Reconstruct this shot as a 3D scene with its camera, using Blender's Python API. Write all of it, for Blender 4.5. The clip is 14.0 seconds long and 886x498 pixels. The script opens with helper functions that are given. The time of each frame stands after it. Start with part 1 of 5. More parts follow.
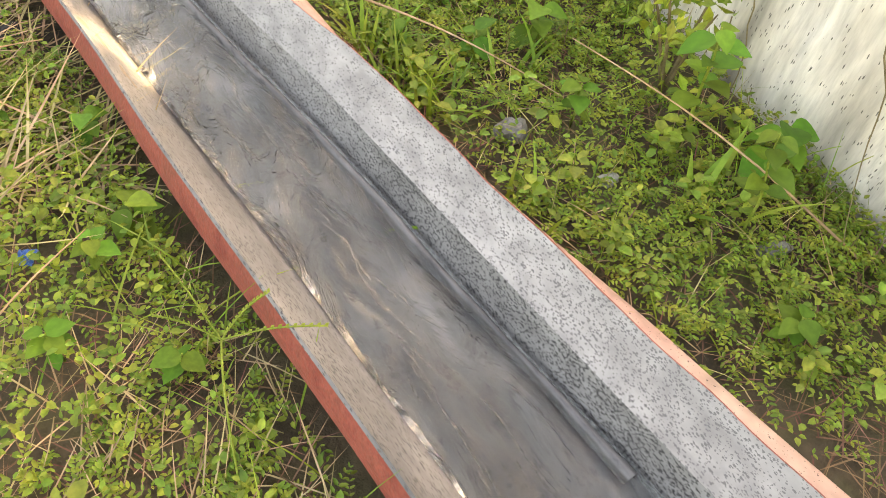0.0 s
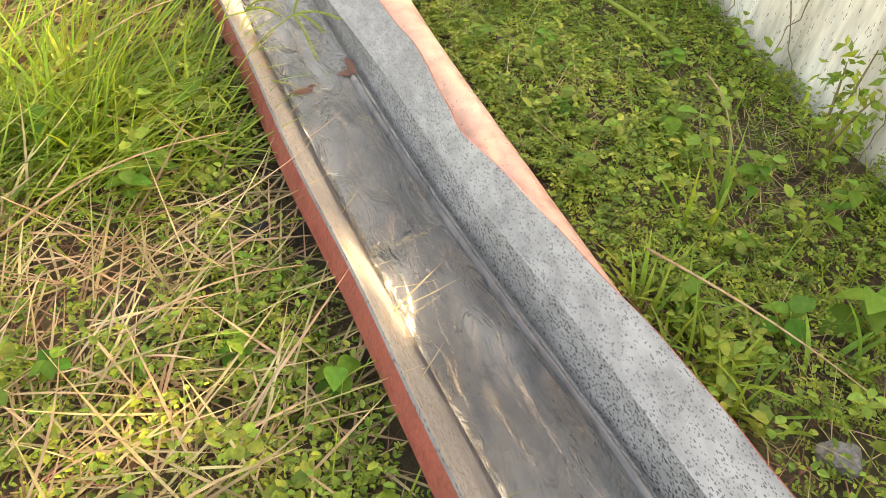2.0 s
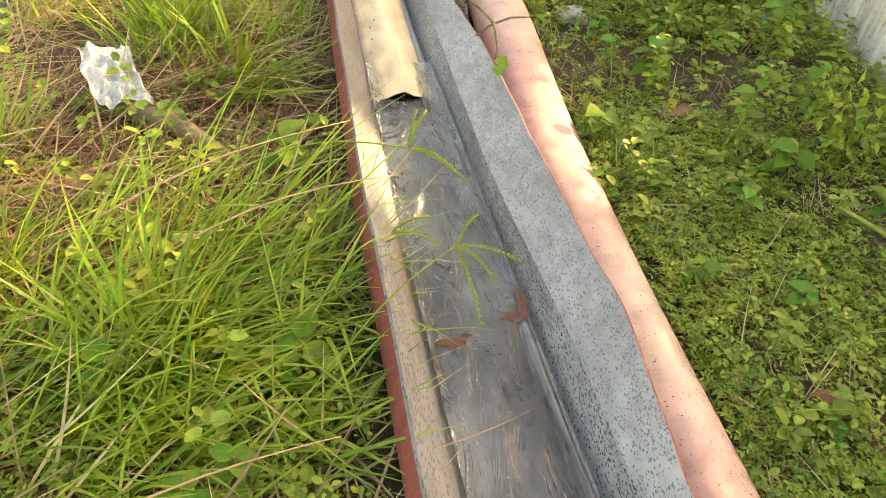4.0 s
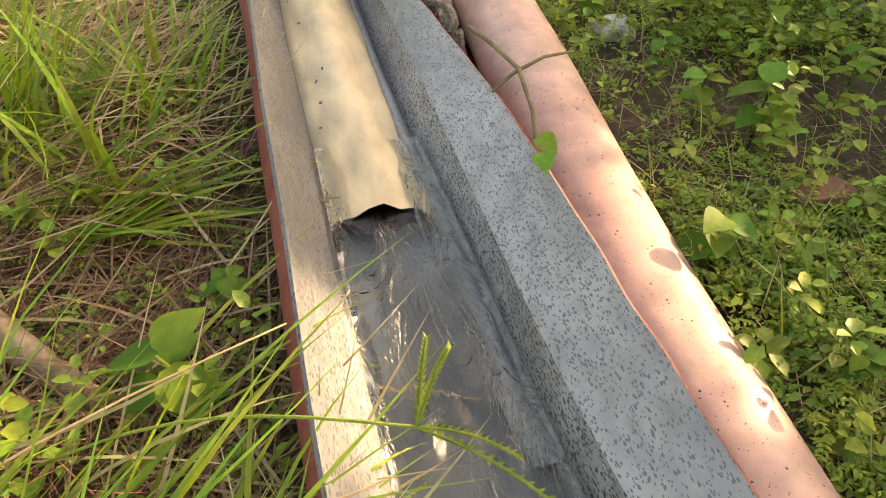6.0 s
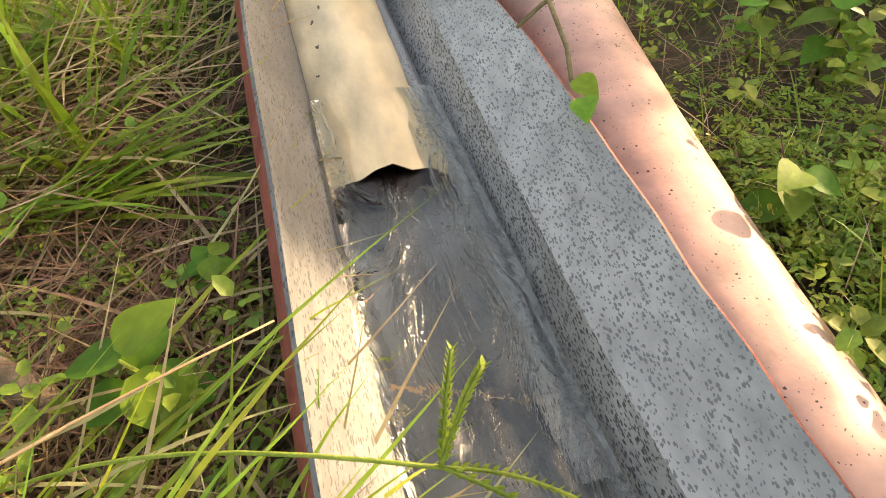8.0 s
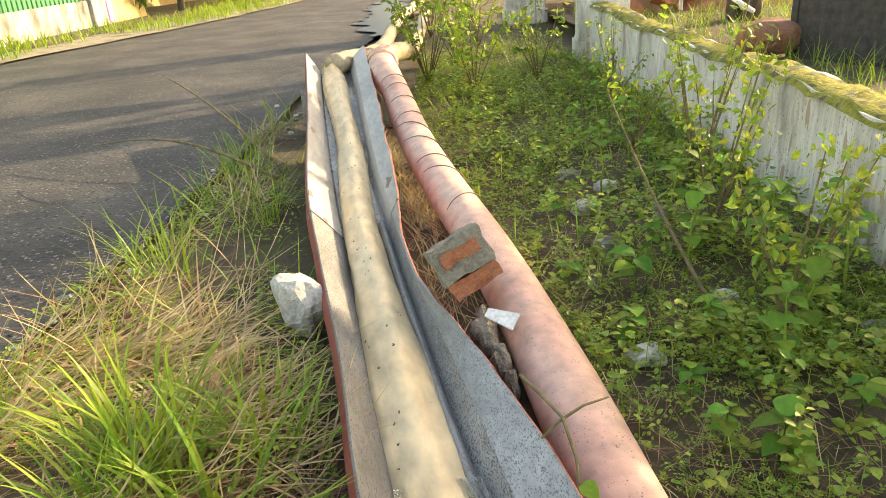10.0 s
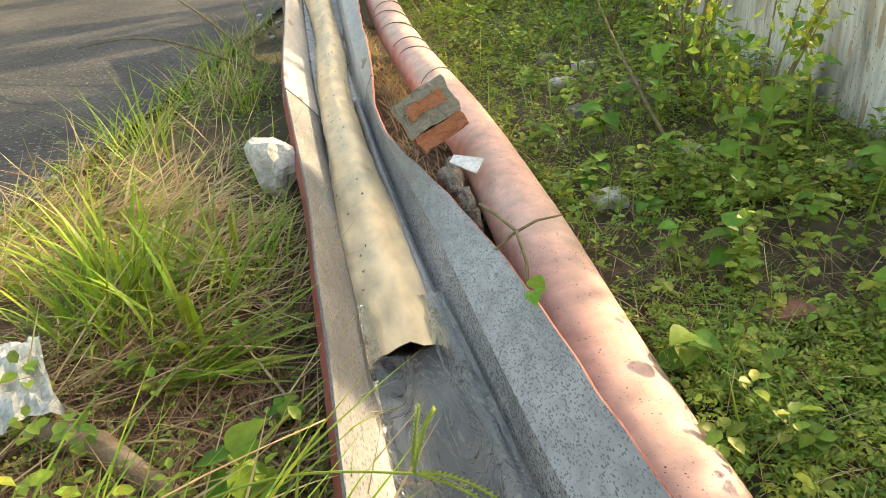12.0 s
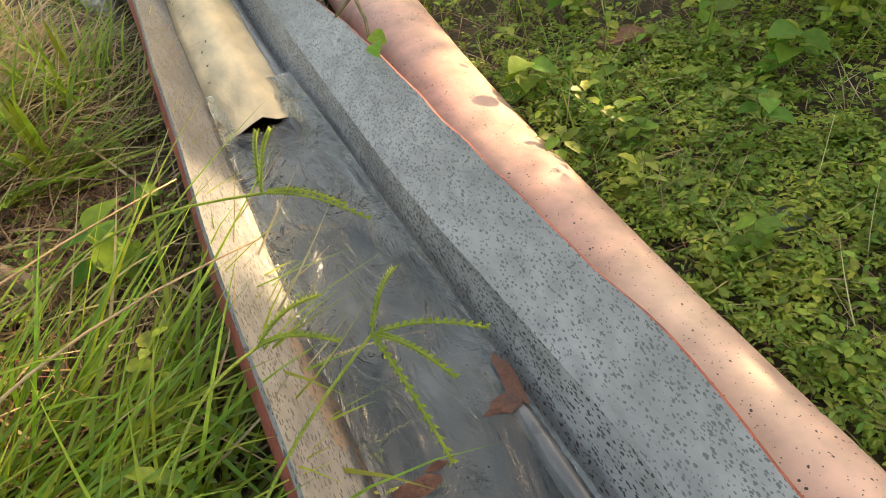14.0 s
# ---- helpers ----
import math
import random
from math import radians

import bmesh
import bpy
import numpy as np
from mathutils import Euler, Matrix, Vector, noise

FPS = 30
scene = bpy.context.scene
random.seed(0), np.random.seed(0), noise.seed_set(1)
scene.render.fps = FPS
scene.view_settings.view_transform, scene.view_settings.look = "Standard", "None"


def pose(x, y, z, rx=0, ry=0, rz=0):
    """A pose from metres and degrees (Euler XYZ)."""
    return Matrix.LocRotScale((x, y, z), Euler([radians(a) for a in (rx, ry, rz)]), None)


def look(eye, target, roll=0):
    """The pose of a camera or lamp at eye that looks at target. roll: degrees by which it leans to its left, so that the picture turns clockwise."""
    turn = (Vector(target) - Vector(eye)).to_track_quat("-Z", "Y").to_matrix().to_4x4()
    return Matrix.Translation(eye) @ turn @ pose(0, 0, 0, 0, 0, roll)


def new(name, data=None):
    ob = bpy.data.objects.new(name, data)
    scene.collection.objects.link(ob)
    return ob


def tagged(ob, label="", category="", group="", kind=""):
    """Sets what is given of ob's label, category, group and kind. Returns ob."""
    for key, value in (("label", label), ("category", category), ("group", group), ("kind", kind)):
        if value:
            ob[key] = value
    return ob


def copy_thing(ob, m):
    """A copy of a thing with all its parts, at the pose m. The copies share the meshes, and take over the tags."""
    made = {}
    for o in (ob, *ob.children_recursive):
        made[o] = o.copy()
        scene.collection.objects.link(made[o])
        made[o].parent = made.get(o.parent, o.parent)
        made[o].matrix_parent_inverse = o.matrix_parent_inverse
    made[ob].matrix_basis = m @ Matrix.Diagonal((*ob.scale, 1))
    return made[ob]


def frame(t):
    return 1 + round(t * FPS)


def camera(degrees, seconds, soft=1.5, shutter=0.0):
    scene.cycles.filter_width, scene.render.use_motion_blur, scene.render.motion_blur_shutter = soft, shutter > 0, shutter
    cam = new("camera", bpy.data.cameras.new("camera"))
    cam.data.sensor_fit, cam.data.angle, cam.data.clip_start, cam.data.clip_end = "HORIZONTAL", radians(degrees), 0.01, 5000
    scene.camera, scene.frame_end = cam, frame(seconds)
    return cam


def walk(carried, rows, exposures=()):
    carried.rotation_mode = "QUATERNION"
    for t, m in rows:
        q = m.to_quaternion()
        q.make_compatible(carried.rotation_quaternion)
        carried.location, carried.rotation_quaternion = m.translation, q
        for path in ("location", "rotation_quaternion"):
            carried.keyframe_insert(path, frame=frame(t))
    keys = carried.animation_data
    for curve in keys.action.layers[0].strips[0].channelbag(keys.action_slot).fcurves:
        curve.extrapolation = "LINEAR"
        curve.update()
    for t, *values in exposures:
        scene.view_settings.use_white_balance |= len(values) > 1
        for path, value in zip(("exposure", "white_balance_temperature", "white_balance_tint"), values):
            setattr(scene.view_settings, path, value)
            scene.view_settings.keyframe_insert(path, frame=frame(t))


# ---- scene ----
cam = camera(63.4, 14.0, soft=0.95)
PATH = [
    (0.0, look((0.205, -0.333, 1.04), (0.934, 0.647, -0.544), 5.7)),
    (0.5, look((0.219, -0.274, 1.045), (0.871, 0.878, -0.455), 4.4)),
    (1.0, look((0.218, -0.177, 1.054), (0.791, 1.063, -0.406), 2.1)),
    (1.5, look((0.204, -0.02, 1.039), (0.82, 1.277, -0.353), 3.4)),
    (2.0, look((0.09, 0.212, 1.059), (0.66, 1.485, -0.374), 5.2)),
    (2.5, look((0.046, 0.37, 1.082), (0.484, 1.726, -0.321), 4.3)),
    (3.0, look((0.078, 0.601, 1.041), (0.494, 1.969, -0.358), 6.8)),
    (3.5, look((0.13, 0.8, 1.035), (0.44, 2.165, -0.393), 3.3)),
    (4.0, look((0.16, 0.915, 1.009), (0.45, 2.372, -0.33), 4.7)),
    (4.2, look((0.16, 0.966, 0.986), (0.441, 2.407, -0.372), 5.0)),
    (6.3, look((0.245, 1.809, 0.707), (0.599, 3.21, -0.676), 1.5)),
    (6.5, look((0.245, 1.845, 0.67), (0.589, 3.198, -0.762), 1.7)),
    (7.0, look((0.247, 1.873, 0.646), (0.537, 3.147, -0.868), -0.9)),
    (7.5, look((0.253, 1.867, 0.641), (0.562, 3.144, -0.867), -0.4)),
    (8.0, look((0.262, 1.852, 0.665), (0.554, 3.176, -0.804), -0.7)),
    (8.5, look((0.268, 1.791, 0.747), (0.55, 3.169, -0.675), -0.3)),
    (8.8, look((0.268, 1.732, 0.892), (0.516, 3.276, -0.355), -3.7)),
    (9.0, look((0.26, 1.681, 0.955), (0.496, 3.297, -0.2), -4.3)),
    (9.2, look((0.252, 1.633, 0.994), (0.511, 3.311, -0.063), -3.5)),
    (11.3, look((0.213, 1.576, 1.061), (0.435, 3.439, 0.368), -4.8)),
    (11.6, look((0.235, 1.509, 0.968), (0.399, 3.364, 0.237), -5.2)),
    (12.0, look((0.282, 1.443, 0.841), (0.517, 3.194, -0.097), -5.7)),
    (12.5, look((0.309, 1.377, 0.802), (0.579, 2.997, -0.339), -6.6)),
    (13.0, look((0.311, 1.342, 0.785), (0.557, 2.926, -0.41), -7.9)),
    (13.5, look((0.314, 1.338, 0.766), (0.567, 2.88, -0.481), -8.8)),
    (14.0, look((0.31, 1.312, 0.713), (0.708, 2.766, -0.602), -10.5)),
]
walk(cam, PATH, exposures=[(0.0, 2.85, 12300, 22), (2.5, 2.65, 12300, 19), (4.2, 2.4, 11800, 16), (6.5, 1.95, 10800, 18), (9.2, 2.1, 10300, 14), (11.4, 1.9, 8800, 9), (12.2, 2.0, 9900, 10), (14.0, 1.95, 10700, 13)])

# ---------------------------------------------------------------- light
SUN_ELEV, SUN_AZ = 20.0, 70.0      # azimuth from +y towards +x
world = bpy.data.worlds.new("world")
scene.world = world
world.use_nodes = True
wn = world.node_tree
sky = wn.nodes.new("ShaderNodeTexSky")
sky.sky_type = "NISHITA"
sky.sun_disc = False
sky.sun_elevation = radians(SUN_ELEV)
sky.sun_rotation = radians(SUN_AZ)
sky.dust_density = 2.2
wn.nodes["Background"].inputs["Strength"].default_value = 0.15
wn.links.new(sky.outputs[0], wn.nodes["Background"].inputs["Color"])
sun_data = bpy.data.lights.new("sun", "SUN")
sun_data.energy, sun_data.angle, sun_data.color = 2.1, radians(0.6), (1.0, 0.9, 0.72)
sun = new("sun", sun_data)
sdir = Vector((math.sin(radians(SUN_AZ)) * math.cos(radians(SUN_ELEV)),
               math.cos(radians(SUN_AZ)) * math.cos(radians(SUN_ELEV)), math.sin(radians(SUN_ELEV))))
sun.matrix_world = look(sdir * 30, (0, 0, 0))
rng = np.random.default_rng(7)


# ---------------------------------------------------------------- materials
def mat(name, cols, scale=8.0, rough=0.7, bump=0.3, bump_scale=60.0, metal=0.0, stretch=(1, 1, 1), detail=6.0,
        specks=None, per="", transl=0.0, spec=0.5, low=0.3, high=0.7):
    """Noise-mixed colours, fine bump; specks = (colour, scale, amount); per: 'object' or 'island' value variation."""
    m = bpy.data.materials.new(name)
    m.use_nodes = True
    nt = m.node_tree
    b = nt.nodes["Principled BSDF"]
    co = nt.nodes.new("ShaderNodeTexCoord")
    mp = nt.nodes.new("ShaderNodeMapping")
    mp.inputs["Scale"].default_value = stretch
    nt.links.new(co.outputs["Object"], mp.inputs["Vector"])

    def noise_tex(s, d=detail):
        n = nt.nodes.new("ShaderNodeTexNoise")
        n.inputs["Scale"].default_value, n.inputs["Detail"].default_value = s, d
        nt.links.new(mp.outputs[0], n.inputs["Vector"])
        return n
    n1 = noise_tex(scale)
    ramp = nt.nodes.new("ShaderNodeValToRGB")
    el = ramp.color_ramp.elements
    while len(el) < len(cols):
        el.new(0.5)
    for i, c in enumerate(cols):
        el[i].position = low + (high - low) * i / max(1, len(cols) - 1)
        el[i].color = (*c, 1)
    nt.links.new(n1.outputs["Fac"], ramp.inputs["Fac"])
    out = ramp.outputs["Color"]

    def mix(fac, a, c, mode="MIX"):
        x = nt.nodes.new("ShaderNodeMix")
        x.data_type, x.blend_type = "RGBA", mode
        for src, k in ((fac, 0), (a, 6), (c, 7)):
            if isinstance(src, (int, float)):
                x.inputs[k].default_value = src
            elif isinstance(src, tuple):
                x.inputs[k].default_value = (*src, 1)
            else:
                nt.links.new(src, x.inputs[k])
        return x.outputs[2]
    n2 = noise_tex(scale * 7.3, 4)
    r2 = nt.nodes.new("ShaderNodeMapRange")
    r2.inputs[1].default_value, r2.inputs[2].default_value = 0.3, 0.7
    r2.inputs[3].default_value, r2.inputs[4].default_value = 0.78, 1.18
    nt.links.new(n2.outputs["Fac"], r2.inputs[0])
    out = mix(1.0, out, r2.outputs[0], "MULTIPLY")
    if per:
        g = nt.nodes.new("ShaderNodeObjectInfo" if per == "object" else "ShaderNodeNewGeometry")
        rnd = g.outputs["Random" if per == "object" else "Random Per Island"]
        hs = nt.nodes.new("ShaderNodeHueSaturation")
        for lo, hi, key in ((0.46, 0.53, "Hue"), (0.7, 1.35, "Value")):
            r = nt.nodes.new("ShaderNodeMapRange")
            r.inputs[3].default_value, r.inputs[4].default_value = lo, hi
            if key == "Hue":
                w = nt.nodes.new("ShaderNodeTexWhiteNoise")
                w.noise_dimensions = "1D"
                nt.links.new(rnd, w.inputs["W"])
                nt.links.new(w.outputs["Value"], r.inputs[0])
            else:
                nt.links.new(rnd, r.inputs[0])
            nt.links.new(r.outputs[0], hs.inputs[key])
        nt.links.new(out, hs.inputs["Color"])
        out = hs.outputs["Color"]
    for sc, ss, amt in (specks or []):
        v = nt.nodes.new("ShaderNodeTexVoronoi")
        v.inputs["Scale"].default_value = ss
        wob = noise_tex(ss * 1.5, 2)
        va = nt.nodes.new("ShaderNodeVectorMath")
        va.operation = "MULTIPLY_ADD"
        va.inputs[1].default_value = (0.9 / ss,) * 3
        nt.links.new(wob.outputs["Color"], va.inputs[0])
        nt.links.new(mp.outputs[0], va.inputs[2])
        nt.links.new(va.outputs[0], v.inputs["Vector"])
        sp = nt.nodes.new("ShaderNodeSeparateColor")
        nt.links.new(v.outputs["Color"], sp.inputs[0])
        big = noise_tex(scale * 0.8, 3)
        t1 = nt.nodes.new("ShaderNodeMath")        # patchy density
        t1.operation = "MULTIPLY"
        t1.inputs[1].default_value = amt * 2
        nt.links.new(big.outputs["Fac"], t1.inputs[0])
        lt = nt.nodes.new("ShaderNodeMath")
        lt.operation = "LESS_THAN"
        nt.links.new(sp.outputs[0], lt.inputs[0])
        nt.links.new(t1.outputs[0], lt.inputs[1])
        dd = nt.nodes.new("ShaderNodeMath")
        dd.operation = "LESS_THAN"
        dd.inputs[1].default_value = 0.42
        nt.links.new(v.outputs["Distance"], dd.inputs[0])
        ml = nt.nodes.new("ShaderNodeMath")
        ml.operation = "MULTIPLY"
        nt.links.new(lt.outputs[0], ml.inputs[0])
        nt.links.new(dd.outputs[0], ml.inputs[1])
        out = mix(ml.outputs[0], out, sc)
    nt.links.new(out, b.inputs["Base Color"])
    b.inputs["Metallic"].default_value = metal
    b.inputs["Specular IOR Level"].default_value = spec
    rr = nt.nodes.new("ShaderNodeMapRange")
    rr.inputs[3].default_value, rr.inputs[4].default_value = max(0.03, rough - 0.12), min(1, rough + 0.12)
    nt.links.new(n2.outputs["Fac"], rr.inputs[0])
    nt.links.new(rr.outputs[0], b.inputs["Roughness"])
    if bump:
        n3 = noise_tex(bump_scale, 4)
        bp = nt.nodes.new("ShaderNodeBump")
        bp.inputs["Strength"].default_value, bp.inputs["Distance"].default_value = bump, 0.01
        nt.links.new(n3.outputs["Fac"], bp.inputs["Height"])
        nt.links.new(bp.outputs[0], b.inputs["Normal"])
    if transl:
        tr = nt.nodes.new("ShaderNodeBsdfTranslucent")
        nt.links.new(out, tr.inputs["Color"])
        ms = nt.nodes.new("ShaderNodeMixShader")
        ms.inputs[0].default_value = transl
        nt.links.new(b.outputs[0], ms.inputs[1])
        nt.links.new(tr.outputs[0], ms.inputs[2])
        nt.links.new(ms.outputs[0], nt.nodes["Material Output"].inputs["Surface"])
    return m


M = {}
M["soil"] = mat("soil", [(0.05, 0.038, 0.024), (0.12, 0.088, 0.052), (0.1, 0.1, 0.04)], 5, 0.95, 0.9, 45)
M["asphalt"] = mat("asphalt", [(0.036, 0.034, 0.034), (0.065, 0.061, 0.058), (0.11, 0.097, 0.086)], 1.6, 0.8, 0.8, 55,
                   specks=[((0.2, 0.19, 0.18), 60, 0.15), ((0.03, 0.03, 0.03), 40, 0.2)])
M["sand"] = mat("sand", [(0.2, 0.165, 0.12), (0.34, 0.29, 0.22), (0.14, 0.13, 0.07)], 3, 0.95, 0.5, 40)
M["zinc"] = mat("zinc_grey", [(0.22, 0.218, 0.212), (0.31, 0.307, 0.3), (0.4, 0.397, 0.39)], 6, 0.55, 0.25, 90, stretch=(1, 0.45, 1),
                specks=[((0.045, 0.045, 0.047), 300, 0.5), ((0.06, 0.06, 0.062), 430, 0.35)])
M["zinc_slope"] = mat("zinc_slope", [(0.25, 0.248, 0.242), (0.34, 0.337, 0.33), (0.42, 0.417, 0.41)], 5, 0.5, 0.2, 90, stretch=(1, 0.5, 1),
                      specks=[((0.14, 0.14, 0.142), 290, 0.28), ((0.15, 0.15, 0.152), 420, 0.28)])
# left flank: colour darkened to hold back sunward sky glow; rust and flecks are real
M["zinc_dimmed"] = mat("zinc_flank", [(0.12, 0.122, 0.124), (0.19, 0.19, 0.19), (0.26, 0.257, 0.25)], 7, 0.55, 0.25, 90, stretch=(1, 0.3, 1),
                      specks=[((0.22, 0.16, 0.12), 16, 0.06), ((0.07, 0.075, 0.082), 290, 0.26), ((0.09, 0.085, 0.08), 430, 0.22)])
# wet floor: mottled sky and tree reflections painted in as pale and dark streaks
M["floor_wet_sheen"] = mat("zinc_wet_sheen", [(0.06, 0.062, 0.064), (0.13, 0.13, 0.13), (0.19, 0.188, 0.185), (0.34, 0.335, 0.33)], 9, 0.3, 0.3, 40, stretch=(1, 0.33, 1), low=0.36, high=0.66)
# upper channel: reflected sky put into the zinc as a lighter grey
M["zinc_sky_sheen"] = mat("zinc_sky_sheen", [(0.3, 0.3, 0.3), (0.4, 0.4, 0.398), (0.48, 0.478, 0.47)], 5, 0.42, 0.2, 60, stretch=(1, 0.4, 1), specks=[((0.2, 0.14, 0.11), 20, 0.05), ((0.2, 0.2, 0.2), 420, 0.1)])
M["red"] = mat("red_oxide_paint", [(0.27, 0.055, 0.045), (0.38, 0.09, 0.07), (0.3, 0.08, 0.06)], 20, 0.6, 0.3, 120)
M["rust"] = mat("rust", [(0.07, 0.025, 0.018), (0.17, 0.07, 0.045), (0.1, 0.05, 0.04)], 30, 0.75, 0.5, 150)
M["cream"] = mat("cream_vinyl", [(0.8, 0.59, 0.34), (0.84, 0.65, 0.4), (0.86, 0.7, 0.46)], 3, 0.5, 0.15, 60, stretch=(1, 0.5, 1),
                 specks=[((0.12, 0.08, 0.04), 130, 0.012)])
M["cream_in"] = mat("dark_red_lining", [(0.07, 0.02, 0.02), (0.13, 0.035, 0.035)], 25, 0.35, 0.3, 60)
M["pink"] = mat("pink_vinyl", [(0.68, 0.37, 0.29), (0.72, 0.43, 0.34), (0.73, 0.51, 0.39)], 3.0, 0.45, 0.12, 35,
                specks=[((0.07, 0.05, 0.04), 250, 0.02), ((0.09, 0.06, 0.05), 480, 0.025)])
M["beige"] = mat("beige_hose", [(0.4, 0.31, 0.19), (0.52, 0.42, 0.28)], 6, 0.6, 0.3, 40)
M["brick"] = mat("red_brick", [(0.33, 0.1, 0.05), (0.48, 0.17, 0.08), (0.4, 0.16, 0.1)], 30, 0.9, 0.8, 120)
M["mortar"] = mat("old_mortar", [(0.2, 0.17, 0.13), (0.32, 0.28, 0.22), (0.27, 0.25, 0.19)], 30, 0.95, 1.0, 120)
M["stone"] = mat("pale_plaster_stone", [(0.42, 0.4, 0.36), (0.62, 0.6, 0.55), (0.5, 0.48, 0.43)], 18, 0.9, 0.8, 70)
M["greystone"] = mat("grey_stone", [(0.15, 0.14, 0.12), (0.28, 0.26, 0.23), (0.2, 0.2, 0.17)], 20, 0.9, 0.8, 70)
M["darkstone"] = mat("dark_stone", [(0.03, 0.03, 0.028), (0.07, 0.065, 0.06)], 20, 0.85, 0.7, 70)
M["wallpaint"] = mat("weathered_white_wall", [(0.22, 0.2, 0.17), (0.58, 0.54, 0.47), (0.74, 0.7, 0.63), (0.8, 0.78, 0.73)], 3.2, 0.9, 0.5, 40,
                     stretch=(2.0, 2.0, 0.45), specks=[((0.12, 0.11, 0.1), 170, 0.09), ((0.5, 0.38, 0.27), 14, 0.1)], low=0.28, high=0.66)
M["stained"] = mat("stained_grey_plaster", [(0.08, 0.078, 0.07), (0.22, 0.215, 0.2), (0.4, 0.39, 0.37), (0.48, 0.47, 0.45)], 2.5, 0.9, 0.5, 40, stretch=(1.5, 1.5, 0.6), low=0.3, high=0.7)
M["moss"] = mat("yellow_green_moss", [(0.2, 0.19, 0.16), (0.09, 0.09, 0.02), (0.26, 0.24, 0.03), (0.33, 0.3, 0.05), (0.1, 0.09, 0.07)], 13, 0.95, 1.0, 60)
M["green_paint"] = mat("green_fence_paint", [(0.012, 0.17, 0.07), (0.025, 0.23, 0.1), (0.05, 0.28, 0.14)], 2, 0.5, 0.1, 40)
M["yellow_paint"] = mat("yellow_gate_paint", [(0.62, 0.36, 0.02), (0.75, 0.5, 0.05)], 4, 0.5, 0.1, 40)
M["purple_paint"] = mat("purple_post_paint", [(0.3, 0.18, 0.4), (0.4, 0.26, 0.5)], 5, 0.7, 0.1, 40)
M["ochre"] = mat("ochre_plaster", [(0.5, 0.37, 0.17), (0.62, 0.48, 0.26)], 3, 0.85, 0.2, 40)
M["bark"] = mat("bark", [(0.06, 0.045, 0.035), (0.15, 0.12, 0.09), (0.2, 0.17, 0.13)], 14, 0.95, 1.0, 40, stretch=(1, 1, 0.3))
M["wood"] = mat("weathered_wood", [(0.16, 0.1, 0.06), (0.3, 0.21, 0.13), (0.4, 0.31, 0.2)], 12, 0.85, 0.6, 60)
M["leaf"] = mat("weed_leaf", [(0.14, 0.24, 0.03), (0.24, 0.36, 0.045), (0.38, 0.44, 0.065)], 14, 0.5, 0.1, 80, per="island", transl=0.35)
M["leaf_broad"] = mat("broad_leaf", [(0.09, 0.21, 0.025), (0.13, 0.27, 0.03), (0.18, 0.31, 0.04)], 9, 0.6, 0.15, 60, per="object", transl=0.25, spec=0.25)
M["leaf_dark"] = mat("tree_leaf", [(0.03, 0.09, 0.015), (0.08, 0.17, 0.03), (0.17, 0.26, 0.04)], 6, 0.45, 0.1, 40, per="island", transl=0.35)
M["grass"] = mat("grass_blade", [(0.15, 0.28, 0.03), (0.24, 0.38, 0.04), (0.36, 0.45, 0.06)], 7, 0.45, 0.1, 60, per="island", transl=0.4)
M["straw"] = mat("dry_straw", [(0.36, 0.25, 0.11), (0.52, 0.39, 0.19), (0.64, 0.52, 0.3)], 6, 0.8, 0.1, 60, per="island", transl=0.15)
M["litter"] = mat("brown_litter", [(0.12, 0.06, 0.035), (0.24, 0.13, 0.07), (0.32, 0.2, 0.11)], 9, 0.9, 0.1, 60, per="island")
M["seed"] = mat("grass_seed_spike", [(0.22, 0.32, 0.04), (0.36, 0.44, 0.08)], 40, 0.6, 0.3, 200, transl=0.3)
M["twig"] = mat("dry_twig", [(0.12, 0.09, 0.04), (0.26, 0.2, 0.1)], 25, 0.85, 0.4, 100)
M["plastic"] = mat("white_plastic_film", [(0.55, 0.6, 0.58), (0.75, 0.78, 0.77)], 14, 0.3, 0.5, 30, transl=0.3)
M["red_wrap"] = mat("red_white_plastic", [(0.5, 0.06, 0.05), (0.55, 0.09, 0.08), (0.7, 0.66, 0.64)], 40, 0.35, 0.3, 40, low=0.4, high=0.6)
M["blue_wrap"] = mat("blue_plastic", [(0.03, 0.12, 0.35), (0.06, 0.2, 0.5)], 40, 0.35, 0.3, 40)
M["paper"] = mat("white_tile_shard", [(0.74, 0.73, 0.7), (0.8, 0.79, 0.77)], 14, 0.4, 0.1, 60)
M["terracotta"] = mat("terracotta", [(0.22, 0.1, 0.06), (0.33, 0.16, 0.1)], 9, 0.85, 0.4, 60)
M["black"] = mat("black_plastic", [(0.015, 0.015, 0.016), (0.03, 0.03, 0.032)], 9, 0.4, 0.1, 60)
M["car_white"] = mat("white_car_paint", [(0.7, 0.7, 0.7), (0.78, 0.78, 0.78)], 4, 0.25, 0, 60)
M["tin"] = mat("tin_roof", [(0.25, 0.13, 0.09), (0.36, 0.2, 0.14)], 3, 0.7, 0.2, 40)

water = bpy.data.materials.new("shallow_water")
water.use_nodes = True
wt = water.node_tree
wb = wt.nodes["Principled BSDF"]
wb.inputs["Base Color"].default_value = (0.9, 0.94, 0.94, 1)
wb.inputs["Roughness"].default_value = 0.09
wb.inputs["IOR"].default_value = 1.33
wb.inputs["Transmission Weight"].default_value = 1.0
wc = wt.nodes.new("ShaderNodeTexCoord")
wm = wt.nodes.new("ShaderNodeMapping")
wm.inputs["Scale"].default_value = (1, 0.35, 1)
wz = wt.nodes.new("ShaderNodeTexNoise")
